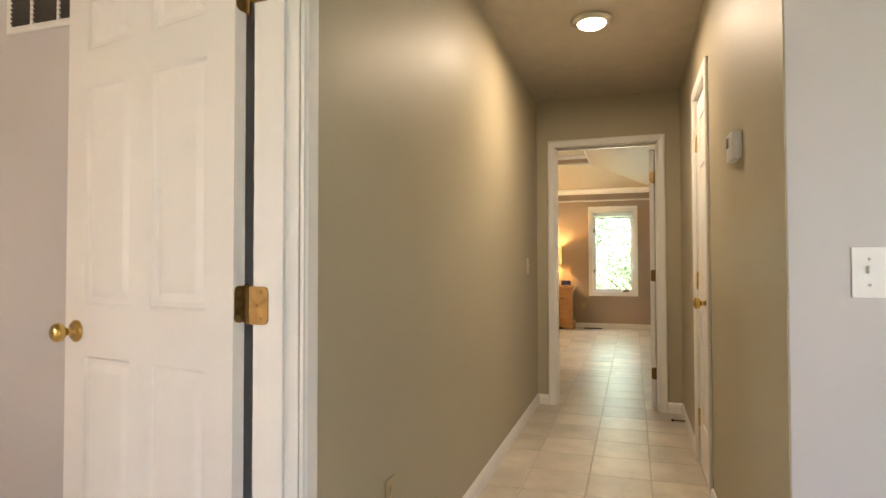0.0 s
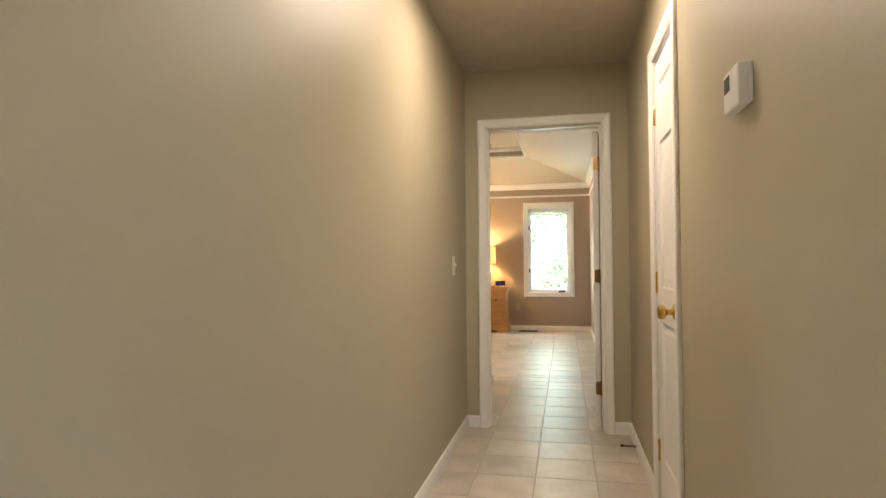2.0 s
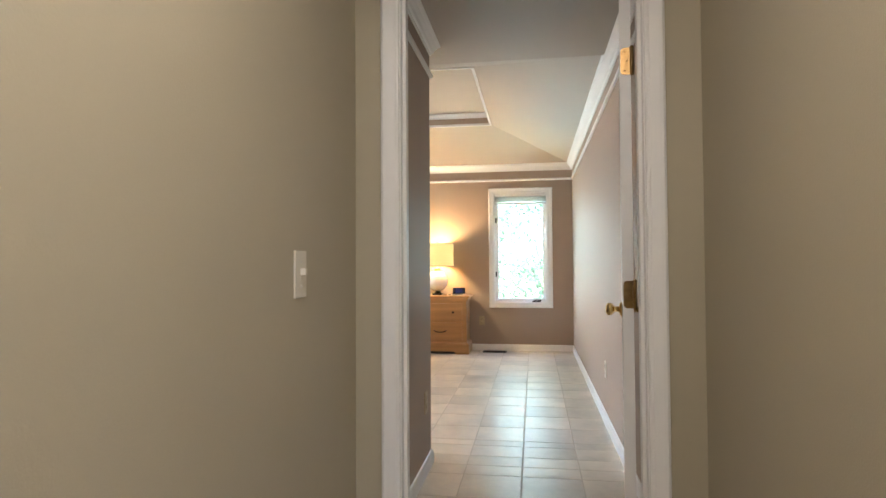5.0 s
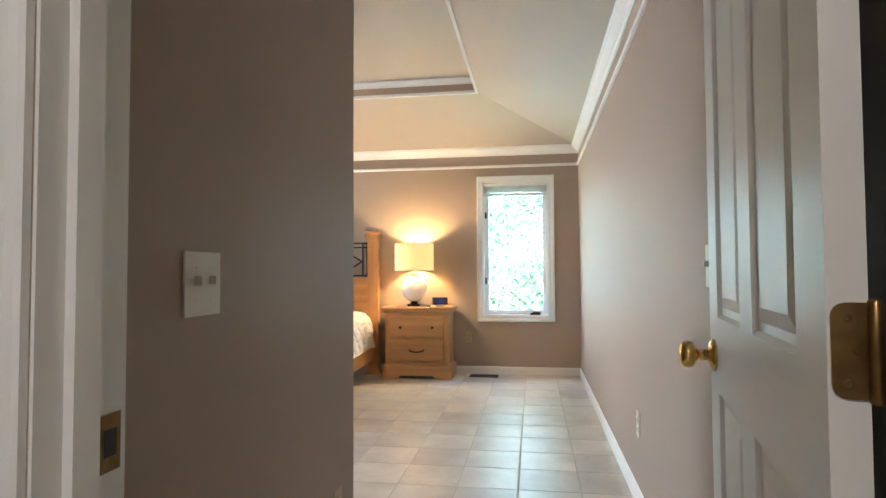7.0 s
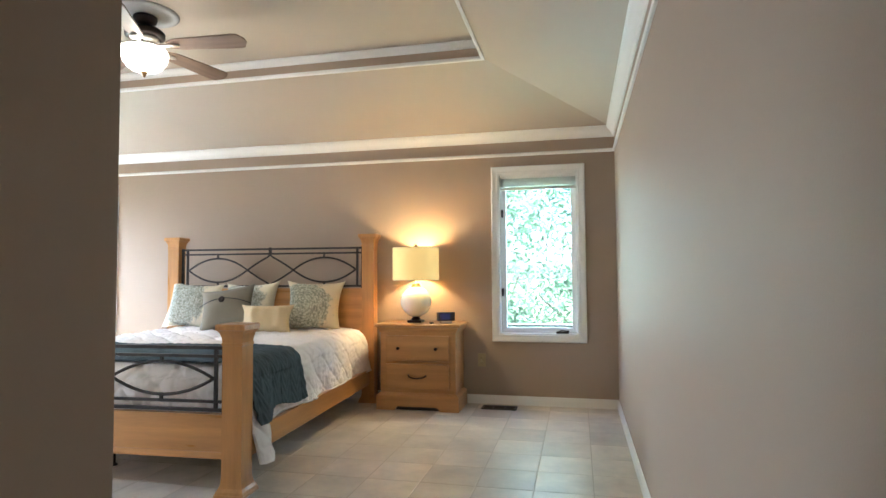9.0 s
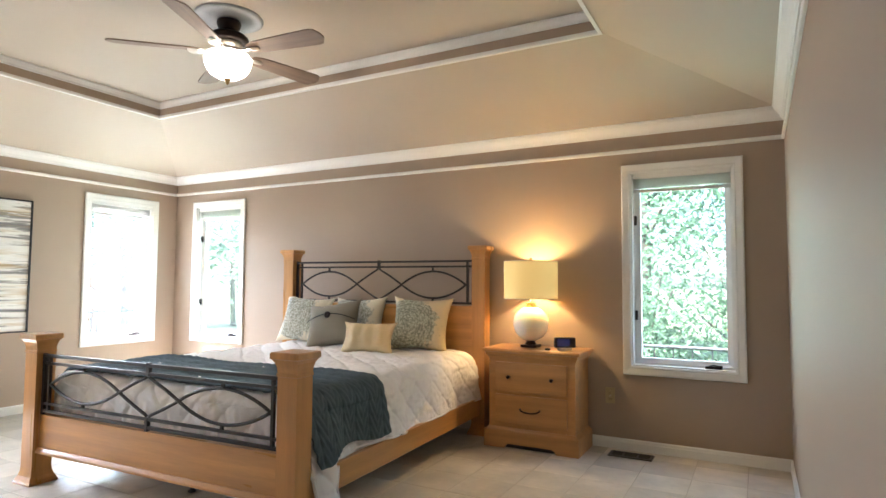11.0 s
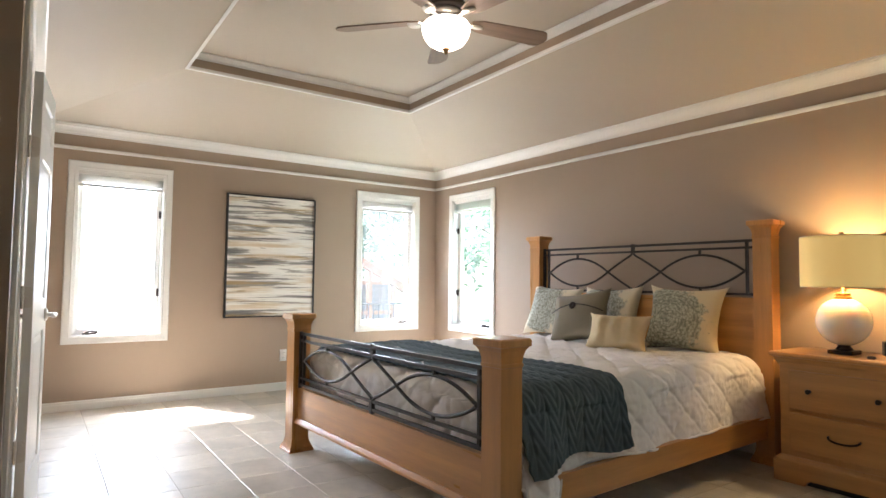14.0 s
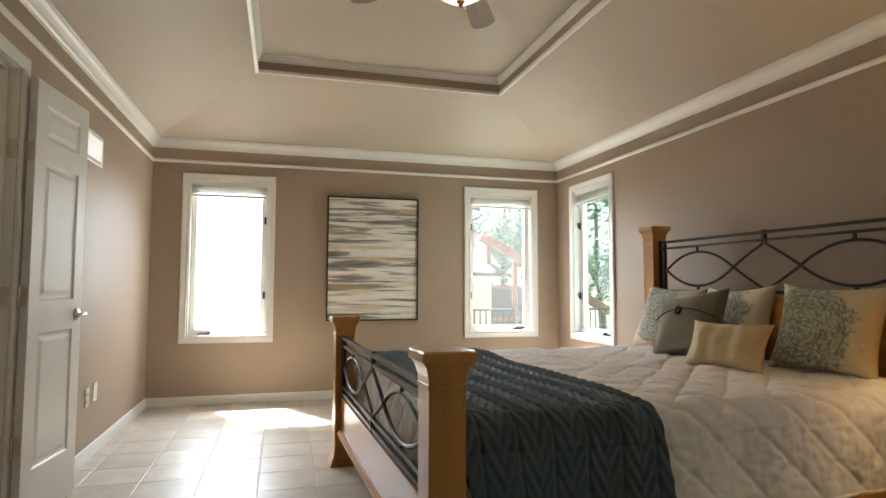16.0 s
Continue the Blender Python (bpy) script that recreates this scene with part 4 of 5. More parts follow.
part("plinth", plinth(), PINE, ns)
part("plinth_bead", sweep(bmesh.new(), [(w2 - 0.03, dp, 0.125), (w2 - 0.03, 0.03, 0.125), (-w2 + 0.03, 0.03, 0.125), (-w2 + 0.03, dp, 0.125)], (0, 0, 1), [(0, 0.0), (0.030, 0.0), (0.026, 0.008), (0.012, 0.016), (0.004, 0.026), (0, 0.026)][::-1]), PINE, ns)
# black sheet behind the cut-out paints in the shade under the nightstand
part("black_shade_sheet", boxes(((-0.30, 0.032, 0.0), (0.30, 0.036, 0.12))), BLACK, ns)
for z0, z1, kind in ((0.42, 0.635, "knob"), (0.185, 0.395, "pull")):
    bm = boxes(((-w2 + 0.085, 0.012, z0), (w2 - 0.085, 0.03, z1)), bevel=0.006)
    dr = part("drawer", bm, PINE, ns)
    zc = (z0 + z1) / 2
    if kind == "knob":
        for x in (-0.165, 0.165):
            part("drawer_knob", lathe(bmesh.new(), [(0, 0), (0.010, 0), (0.008, 0.008), (0.008, 0.014), (0.012, 0.018), (0.014, 0.024), (0.010, 0.029), (0, 0.030)], 16, pose(x, 0.012, zc, 90)), BRONZE, dr, "dark bronze knob")
    else:
        pts = [(0.075 * math.cos(a), 0.012 - 0.026 * math.sin(a) ** 0.5, zc + 0.012 - 0.022 * math.sin(a)) for a in [math.pi * i / 14 for i in range(15)]]
        part("drawer_pull", tube(bmesh.new(), pts, 0.006), BRONZE, dr, "dark bow pull")

LX, LY = -0.975, 11.10
tl = thing("table_lamp", "lit table lamp with an ivory globe and cream drum shade", "lamp", pose(LX, LY, NZ))
part("lamp_base", boxes(((-0.062, -0.062, 0.0), (0.062, 0.062, 0.022)), bevel=0.004), BRONZE, tl, "dark wood square base")
part("stem", lathe(bmesh.new(), [(0, 0.022), (0.04, 0.022), (0.042, 0.030), (0.030, 0.042), (0.030, 0.050), (0, 0.050)], 20), BRONZE, tl)
part("globe", lathe(bmesh.new(), [(0.0, 0.046)] + [(0.136 * math.sin(a), 0.181 - 0.135 * math.cos(a)) for a in [math.pi * i / 22 for i in range(2, 21)]] + [(0.0, 0.312)], 36), CERAMIC, tl, "glossy ivory glass globe")
part("neck", lathe(bmesh.new(), [(0, 0.306), (0.046, 0.306), (0.047, 0.316), (0.036, 0.320), (0.037, 0.330), (0.040, 0.338), (0.020, 0.343), (0.008, 0.345), (0.007, 0.66), (0.014, 0.664), (0.012, 0.682), (0, 0.686)], 18), OLDBRASS, tl, "brass neck and finial")
bm = bmesh.new()
for r in (0.205, 0.202):
    ring = [[bm.verts.new((r * math.cos(2 * math.pi * i / 48), r * math.sin(2 * math.pi * i / 48), z)) for i in range(48)] for z in (0.372, 0.655)]
    for i in range(48):
        bm.faces.new((ring[0][i], ring[0][(i + 1) % 48], ring[1][(i + 1) % 48], ring[1][i])).smooth = True
part("shade", bm, SHADE, tl, "glowing cream drum shade")
for z in (0.372, 0.655):
    part("shade_trim", tube(bmesh.new(), [(0.2035 * math.cos(2 * math.pi * i / 48), 0.2035 * math.sin(2 * math.pi * i / 48), z) for i in range(49)], 0.003, 6), CREAM, tl)

ck = thing("alarm_clock", "small dark alarm clock on the nightstand", "clock", pose(-0.69, 11.03, NZ, 0, 0, 30))
part("clock_body", boxes(((-0.075, -0.03, 0.02), (0.075, 0.03, 0.095)), bevel=0.008), BLACK, ck)
part("clock_foot", boxes(((-0.05, -0.028, 0.0), (0.05, 0.03, 0.022)), bevel=0.005), NICKEL, ck)
part("clock_face", boxes(((-0.058, -0.0325, 0.034), (0.03, -0.0302, 0.084))), glowing("clock_display", (0.10, 0.12, 0.35), 0.007, (0.02, 0.02, 0.05)), ck, "dim blue display")
solid("remote_fob", lathe(bmesh.new(), [(0, 0), (0.018, 0), (0.021, 0.006), (0.018, 0.013), (0, 0.015)], 16), BLACK, "small round black fob on the nightstand", "fob", pose(-0.80, 10.97, NZ))


# ---- ceiling fan ----
fan = thing("ceiling_fan", "bronze five-blade ceiling fan with a lit glass bowl", "ceiling fan", pose(-2.235, 9.24, TC))
part("medallion", lathe(bmesh.new(), [(0, 0), (0.20, 0), (0.20, -0.010), (0.185, -0.018), (0.17, -0.012), (0.13, -0.016), (0.12, -0.024), (0, -0.024)], 40), PEWTER, fan, "silvery round ceiling medallion")
part("canopy", lathe(bmesh.new(), [(0, -0.020), (0.070, -0.020), (0.072, -0.040), (0.062, -0.068), (0.030, -0.085), (0.018, -0.088), (0.018, -0.12), (0, -0.12)], 28), BRONZE, fan)
part("motor", lathe(bmesh.new(), [(0, -0.100), (0.055, -0.100), (0.10, -0.108), (0.118, -0.125), (0.118, -0.150), (0.105, -0.158), (0.09, -0.162), (0, -0.162)], 32), BRONZE, fan)
part("switch_housing", lathe(bmesh.new(), [(0, -0.160), (0.080, -0.160), (0.085, -0.172), (0.070, -0.185), (0.062, -0.200), (0.068, -0.212), (0.095, -0.222), (0.105, -0.232), (0, -0.232)], 32), NICKEL, fan, "brushed nickel housing")
part("light_bowl", lathe(bmesh.new(), [(0.125, -0.232), (0.138, -0.250), (0.138, -0.275), (0.128, -0.310), (0.105, -0.345), (0.070, -0.368), (0.030, -0.378), (0.0, -0.380)], 36), BOWL, fan, "lit frosted glass bowl")
part("finial", lathe(bmesh.new(), [(0, -0.374), (0.020, -0.376), (0.022, -0.386), (0.010, -0.392), (0.012, -0.402), (0.005, -0.412), (0, -0.414)], 16), OLDBRASS, fan)
for k in range(5):
    turn = pose(0, 0, -0.218, 0, 0, 222.5 + 72 * k)
    bm = bmesh.new()
    tube(bm, [(0.07, 0, 0.015), (0.11, 0.0, 0.004), (0.15, 0, 0.002), (0.19, 0, 0.004)], 0.012)
    lathe(bm, [(0, -0.008), (0.034, -0.006), (0.036, 0.0), (0.030, 0.006), (0, 0.008)], 18, pose(0.185, 0, 0.0, 12) @ Matrix.Diagonal((1.3, 1, 1, 1)))
    arm = part("blade_arm", bm, NICKEL, fan, m=turn)
    bm = bmesh.new()
    n = 18
    tops = []
    for z in (0.004, -0.004):
        a, b = [], []
        for i in range(n + 1):
            f = i / n
            x = 0.155 + 0.515 * f
            hw = 0.050 + 0.022 * f
            if f > 0.88:
                hw *= math.sqrt(max(0.0, 1 - ((f - 0.88) / 0.12) ** 2)) * 0.75 + 0.25
            if f < 0.12:
                hw *= 0.6 + 0.4 * f / 0.12
            a.append(bm.verts.new((x, hw, z)))
            b.append(bm.verts.new((x, -hw, z)))
        tops.append((a, b))
        for i in range(n):
            bm.faces.new((a[i], a[i + 1], b[i + 1], b[i]))
    (a, b), (c, d) = tops
    for i in range(n):
        bm.faces.new((a[i], a[i + 1], c[i + 1], c[i]))
        bm.faces.new((b[i], b[i + 1], d[i + 1], d[i]))
    bm.faces.new((a[0], b[0], d[0], c[0]))
    bm.faces.new((a[-1], b[-1], d[-1], c[-1]))
    part("blade", bm, BLADE, fan, "weathered walnut blade", turn @ pose(0, 0, 0.008, -13))


# ---- hall lamp ----
hl = thing("ceiling_light", "small lit flush ceiling light with a nickel ring", "ceiling light", pose(0.21, 3.98, HC))
part("ring", lathe(bmesh.new(), [(0.07, 0), (0.108, 0), (0.110, -0.008), (0.100, -0.020), (0.080, -0.026), (0.072, -0.020), (0.07, 0)], 36), NICKEL, hl)
part("lens", lathe(bmesh.new(), [(0.076, -0.020), (0.070, -0.032), (0.050, -0.044), (0.025, -0.050), (0, -0.052)], 30), DOME, hl, "glowing frosted lens")


# ---- painting ----
def paint_strokes():
    m = surface("striped_oil_paint", (0.6, 0.57, 0.5), 0.1, 5, 0.6, bump=0.5, grain=40, stretch=(1.2, 1, 8))
    n, l = m.node_tree.nodes, m.node_tree.links
    b = n["Principled BSDF"]
    co, mp = n.new("ShaderNodeTexCoord"), n.new("ShaderNodeMapping")
    mp.inputs["Scale"].default_value = (0.6, 1, 9.5)
    l.new(co.outputs["Object"], mp.inputs[0])

    def ramp(scale, stops, off):
        t, r, mo = n.new("ShaderNodeTexNoise"), n.new("ShaderNodeValToRGB"), n.new("ShaderNodeVectorMath")
        mo.inputs[1].default_value = (off, off * 0.7, off * 1.3)
        l.new(mp.outputs[0], mo.inputs[0])
        t.inputs["Scale"].default_value, t.inputs["Detail"].default_value, t.inputs["Roughness"].default_value = scale, 6, 0.62
        t.inputs["Distortion"].default_value = 0.35
        l.new(mo.outputs[0], t.inputs["Vector"])
        l.new(t.outputs[0], r.inputs[0])
        e = r.color_ramp.elements
        e[0].position, e[0].color = stops[0][0], (*stops[0][1], 1)
        e[1].position, e[1].color = stops[-1][0], (*stops[-1][1], 1)
        for p, c in stops[1:-1]:
            x = e.new(p)
            x.color = (*c, 1)
        return r.outputs[0]

    one = ramp(1.15, [(0.30, (0.06, 0.06, 0.065)), (0.39, (0.17, 0.17, 0.165)), (0.45, (0.33, 0.31, 0.28)), (0.47, (0.72, 0.70, 0.65)), (0.57, (0.84, 0.82, 0.76)), (0.61, (0.36, 0.34, 0.30)), (0.70, (0.10, 0.10, 0.105))], 3.1)
    two = ramp(1.7, [(0.50, (0, 0, 0)), (0.62, (1, 1, 1))], 11.7)
    mix = n.new("ShaderNodeMix")
    mix.data_type = "RGBA"
    mix.inputs["B"].default_value = (0.50, 0.32, 0.09, 1)
    sc = n.new("ShaderNodeMath")
    sc.operation = "MULTIPLY"
    sc.inputs[1].default_value = 0.55
    l.new(two, sc.inputs[0])
    l.new(sc.outputs[0], mix.inputs["Factor"])
    l.new(one, mix.inputs["A"])
    l.new(mix.outputs["Result"], b.inputs["Base Color"])
    return m


art = thing("painting", "abstract painting with grey, cream and ochre stripes, thin black frame", "painting", pose(WX, 9.31, 0.745, 0, 0, 90))
part("canvas", boxes(((-0.437, -0.028, 0.013), (0.437, -0.006, 1.197))), paint_strokes(), art, "striped grey, cream and ochre canvas")
part("frame", sweep(bmesh.new(), [(-0.45, 0, 0), (-0.45, 0, 1.21), (0.45, 0, 1.21), (0.45, 0, 0)], (0, -1, 0), [(0, 0.002), (0, 0.040), (-0.012, 0.040), (-0.012, 0.002)], True), BLACK, art, "thin black frame")


# ---- plates, switches, outlets ----
def plate(name, m, label, kind, material, gangs=1):
    p = thing(name, label, "light switch" if kind == "switch" else "outlet", m)
    w = 0.035 + 0.023 * (gangs - 1)
    part("cover_plate", boxes(((-w, -0.006, -0.058), (w, -0.0005, 0.058)), bevel=0.002), material, p)
    for g in range(gangs):
        x = (g - (gangs - 1) / 2) * 0.046
        if kind == "switch":
            part("toggle", boxes(((x - 0.005, -0.020, -0.002), (x + 0.005, -0.006, 0.014)), ((x - 0.006, -0.0065, -0.013), (x + 0.006, -0.0062, 0.013))), material, p)
            zs = (-0.030, 0.030)
        elif kind == "outlet":
            for z in (-0.022, 0.022):
                o = part("socket", lathe(bmesh.new(), [(0, 0), (0.017, 0), (0.017, 0.002), (0, 0.002)], 18, pose(x, -0.006, z, 90)), material, p)
                # raised black blocks paint in the shade of the socket's slots
                part("slot_shade", boxes(((x - 0.008, -0.0086, z - 0.004), (x - 0.006, -0.0081, z + 0.005)), ((x + 0.006, -0.0086, z - 0.004), (x + 0.008, -0.0081, z + 0.005))), BLACK, o)
            zs = (0.0,)
        else:
            zs = (-0.04, 0.04)
        for z in zs:
            part("screw", lathe(bmesh.new(), [(0, 0), (0.0035, 0), (0.003, 0.0012), (0, 0.0014)], 8, pose(x, -0.006, z, 90)), NICKEL, p)
    return p


EAST, WEST, SOUTH, NORTH = -90, 90, 180, 0          # the wall a plate hangs on
plate("light_switch", pose(0.92, HY0, 1.107, 0, 0, NORTH), "white toggle switch on the pale entry wall", "switch", WPLATE)
plate("light_switch", pose(HL, 5.02, 1.11, 0, 0, WEST), "ivory toggle switch on the khaki hall wall", "switch", PLATE)
plate("light_switch", pose(NKX, 6.02, 1.085, 0, 0, WEST), "ivory double toggle switch beside the bedroom door", "switch", PLATE, 2)
plate("light_switch", pose(EX, 6.72, 1.115, 0, 0, EAST), "ivory toggle switch on the taupe wall", "switch", PLATE)
plate("outlet", pose(HL, 2.472, 0.40, 0, 0, WEST), "almond outlet low on the khaki hall wall", "outlet", DARK_IVORY)
plate("outlet", pose(NKX, 6.77, 0.385, 0, 0, WEST), "almond outlet low beside the bedroom door", "outlet", DARK_IVORY)
plate("outlet", pose(EX, 7.90, 0.385, 0, 0, EAST), "ivory outlet on the taupe wall", "outlet", PLATE)
plate("outlet", pose(-0.425, NY, 0.39, 0, 0, NORTH), "ivory outlet between nightstand and window, darkened for shade", "outlet", DARK_IVORY)
plate("outlet", pose(WX, 9.46, 0.355, 0, 0, WEST), "white outlet under the painting", "outlet", WPLATE)
plate("outlet", pose(-3.74, SY, 0.39, 0, 0, SOUTH), "ivory outlet near the room corner", "outlet", PLATE)
plate("cable_plate", pose(-3.90, SY, 0.40, 0, 0, SOUTH), "blank white cable plate near the room corner", "blank", WPLATE)

th = thing("thermostat", "white wall thermostat with a small grey display", "thermostat", pose(HR, 2.97, 1.525, 0, 0, EAST))
part("thermostat_body", boxes(((-0.062, -0.030, -0.048), (0.062, -0.004, 0.048)), bevel=0.006), WPLATE, th)
part("wall_plate", boxes(((-0.050, -0.006, -0.045), (0.070, -0.0005, 0.045)), bevel=0.002), WPLATE, th)
part("display", boxes(((-0.048, -0.0315, 0.0), (-0.005, -0.0302, 0.036))), surface("grey_display", (0.14, 0.15, 0.13), 0.05, 5, 0.2), th, "grey liquid crystal display")


def grille(name, m, w, h, n, frame_mat, slat_mat, label, mid=False):
    g = thing(name, label, "vent", m)
    part("frame", sweep(bmesh.new(), [(-w / 2, 0, 0), (-w / 2, 0, h), (w / 2, 0, h), (w / 2, 0, 0)], (0, -1, 0), [(0, 0.0005), (0, 0.006), (-0.004, 0.009), (-0.022, 0.007), (-0.022, 0.0005)], True), frame_mat, g)
    # black sheet on the wall paints in the dark of the duct
    part("duct_shade", boxes(((-w / 2 + 0.02, -0.002, 0.02), (w / 2 - 0.02, -0.0005, h - 0.02))), BLACK, g)
    for i in range(n):
        z = 0.026 + (h - 0.052) * (i + 0.5) / n
        part("slat", box(bmesh.new(), (-w / 2 + 0.021, -0.0012, -0.006), (w / 2 - 0.021, 0.0012, 0.006), 0, pose(0, -0.0055, z, 35)), slat_mat, g)
    if mid:
        for x in (-w / 6, w / 6):
            part("mullion", boxes(((x - 0.006, -0.0095, 0.02), (x + 0.006, -0.001, h - 0.02))), frame_mat, g)
    return g


grille("return_grille", pose(-1.46, 2.21, 1.92, 0, 0, NORTH), 0.36, 0.30, 16, WHITE, VENT, "white framed return air grille with dark louvres", True)
grille("supply_grille", pose(-3.67, SY, 1.84, 0, 0, SOUTH), 0.36, 0.19, 9, WHITE, WPLATE, "white supply vent high on the wall")
fv = grille("floor_register", pose(-0.25, 11.08, 0.0065, -90), 0.30, 0.135, 7, VENT, VENT, "dark metal floor register in the tiles", True)

ds = thing("door_stop", "small spring door stop on the baseboard", "door stop", pose(HR - 0.014, 5.12, 0.045))
part("spring", tube(bmesh.new(), [(-0.075 * i / 120, 0.006 * math.cos(i * 0.8), 0.006 * math.sin(i * 0.8)) for i in range(121)], 0.0015, 5), OLDBRASS, ds)
part("tip", lathe(bmesh.new(), [(0, 0), (0.008, 0), (0.009, 0.008), (0.006, 0.014), (0, 0.014)], 12, pose(-0.075, 0, 0, 0, -90)), BLACK, ds, "dark rubber tip")
sp = thing("strike_plate", "brass strike plate on the bedroom door frame", "strike plate", pose(DL + 0.004, Y2 - 0.020, 0.93, 0, 0, 90))
part("plate", boxes(((-0.016, -0.0015, -0.03), (0.016, 0.0, 0.03)), bevel=0.0005), OLDBRASS, sp)
# raised black block paints in the shade inside the latch hole
part("latch_hole_shade", boxes(((-0.009, -0.0022, -0.014), (0.009, -0.0016, 0.014))), BLACK, sp)


# ---- outdoors ----
structure("ground", boxes(((-300, -300, -1.2), (300, 300, -0.9))), GRASS, "shaded lawn and leaf litter", "ground")
rng = random.Random(7)


def tree(x, y, h, spread, leafmat, count, size):
    t = thing("tree", "leafy deciduous tree in full summer leaf", "tree", pose(x, y, -0.9), "trees round the house")
    bm = bmesh.new()
    lean = rng.uniform(-0.4, 0.4)
    trunk = [(lean * f * f, 0.2 * math.sin(3 * f + x), h * f) for f in [i / 8 for i in range(9)]]
    rings = []
    for i, p in enumerate(trunk):
        r = 0.17 * (1 - 0.85 * i / 8) * h / 9
        rings.append([bm.verts.new((p[0] + r * math.cos(k * math.pi / 4), p[1] + r * math.sin(k * math.pi / 4), p[2])) for k in range(8)])
    for a, b in zip(rings, rings[1:]):
        for k in range(8):
            bm.faces.new((a[k], a[(k + 1) % 8], b[(k + 1) % 8], b[k]))
    tips = []
    for i in range(16):
        f = rng.uniform(0.22, 0.95)
        az, ln = rng.uniform(0, 6.283), spread * rng.uniform(0.5, 1.0) * (1.15 - 0.6 * f)
        s = Vector((lean * f * f, 0.2 * math.sin(3 * f + x), h * f))
        e = s + Vector((math.cos(az) * ln, math.sin(az) * ln, ln * rng.uniform(0.1, 0.5)))
        mid = (s + e) / 2 + Vector((0, 0, -0.08 * ln))
        tube(bm, [s, mid, e], 0.035, 5)
        tips += [mid, e, (mid + e) / 2]
    part("trunk", bm, BARK, t)
    bm = bmesh.new()
    for i in range(count):
        c = tips[i % len(tips)]
        p = c + Vector((rng.gauss(0, 0.55), rng.gauss(0, 0.55), rng.gauss(0, 0.4))) * spread * 0.33
        q = Euler((rng.uniform(-0.9, 0.9), rng.uniform(-0.9, 0.9), rng.uniform(0, 6.28))).to_matrix()
        s = size * rng.uniform(0.6, 1.3)
        vs = [bm.verts.new(p + q @ Vector(v)) for v in ((-s, 0, 0), (-0.2 * s, 0.42 * s, 0.1 * s), (s, 0, -0.1 * s), (-0.2 * s, -0.42 * s, 0.1 * s))]
        bm.faces.new(vs)
    me = mesh_of("crown", bm, leafmat, False)
    c = new("crown", me)
    c.parent = t
    return t


for k in range(9):
    tree(-8.5 + 2.4 * k + rng.uniform(-0.7, 0.7), 18.5 + (k % 3) * 2.6 + rng.uniform(-0.8, 0.8), rng.uniform(8, 11), 3.0, LEAF if k % 2 else LEAF2, 11000, 0.085)
for k in range(6):
    tree(-22 - (k % 2) * 3, 15 + 3.0 * k + rng.uniform(-0.8, 0.8), rng.uniform(8, 11), 3.2, LEAF2 if k % 2 else LEAF, 4500, 0.17)
for k in range(4):
    tree(-13.0 + 3.2 * k, 26.5 + rng.uniform(-1, 1), 11, 3.6, LEAF, 3000, 0.26)


def bush(x, y, w, h, count, leafmat):
    """A loose shrub: stems and a ragged heap of leaves."""
    s = thing("shrub", "dense green shrub under the trees", "shrub", pose(x, y, -0.9), "shrubs under the trees")
    bm = bmesh.new()
    tips = []
    for i in range(9):
        az, ln = rng.uniform(0, 6.283), rng.uniform(0.3, 1.0)
        e = Vector((math.cos(az) * w * 0.5 * ln, math.sin(az) * w * 0.5 * ln, h * rng.uniform(0.45, 1.0)))
        tube(bm, [(0, 0, 0), tuple(e * 0.5 + Vector((0, 0, 0.1 * h))), tuple(e)], 0.02, 5)
        tips += [e, e * 0.7, e * 0.45 + Vector((0, 0, 0.1))]
    part("stems", bm, BARK, s)
    bm = bmesh.new()
    for i in range(count):
        p = tips[i % len(tips)] + Vector((rng.gauss(0, 0.2) * w, rng.gauss(0, 0.2) * w, abs(rng.gauss(0, 0.16)) * h - 0.1 * h))
        q = Euler((rng.uniform(-1, 1), rng.uniform(-1, 1), rng.uniform(0, 6.28))).to_matrix()
        z = 0.05 * rng.uniform(0.6, 1.4)
        bm.faces.new([bm.verts.new(p + q @ Vector(v)) for v in ((-z, 0, 0), (-0.2 * z, 0.42 * z, 0.1 * z), (z, 0, -0.1 * z), (-0.2 * z, -0.42 * z, 0.1 * z))])
    c = new("foliage", mesh_of("foliage", bm, leafmat, False))
    c.parent = s


for k in range(11):
    bush(-8.0 + 1.7 * k + rng.uniform(-0.3, 0.3), 17.2 + rng.uniform(-0.6, 0.9), rng.uniform(1.8, 2.6), rng.uniform(2.2, 3.6), 7000, LEAF2 if k % 2 else LEAF)
# pale slab added outside so the ground past the west window goes white
structure("patio", boxes(((-16, 0, -0.9), (-5.6, 12.5, -0.86))), surface("pale_view_slab", (0.55, 0.53, 0.49), 0.08, 2, 0.8, bump=0.3, grain=60), "pale slab added to whiten the view from the window", "patio")


def rail_fence(name, a, b, z0, h, n, label):
    f = thing(name, label, "railing", pose(a[0], a[1], z0))
    d = Vector((b[0] - a[0], b[1] - a[1], 0))
    part("top_rail", tube(bmesh.new(), [(0, 0, h), tuple(d + Vector((0, 0, h)))], 0.025, 6), BLACK, f)
    part("bottom_rail", tube(bmesh.new(), [(0, 0, 0.08), tuple(d + Vector((0, 0, 0.08)))], 0.02, 6), BLACK, f)
    for i in range(n + 1):
        p = d * (i / n)
        part("baluster", boxes(((p.x - 0.01, p.y - 0.01, 0), (p.x + 0.01, p.y + 0.01, h))), BLACK, f)
    return f


rail_fence("deck_railing", (-11.2, 10.4), (-11.2, 16.0), -0.35, 0.95, 44, "black metal deck railing")
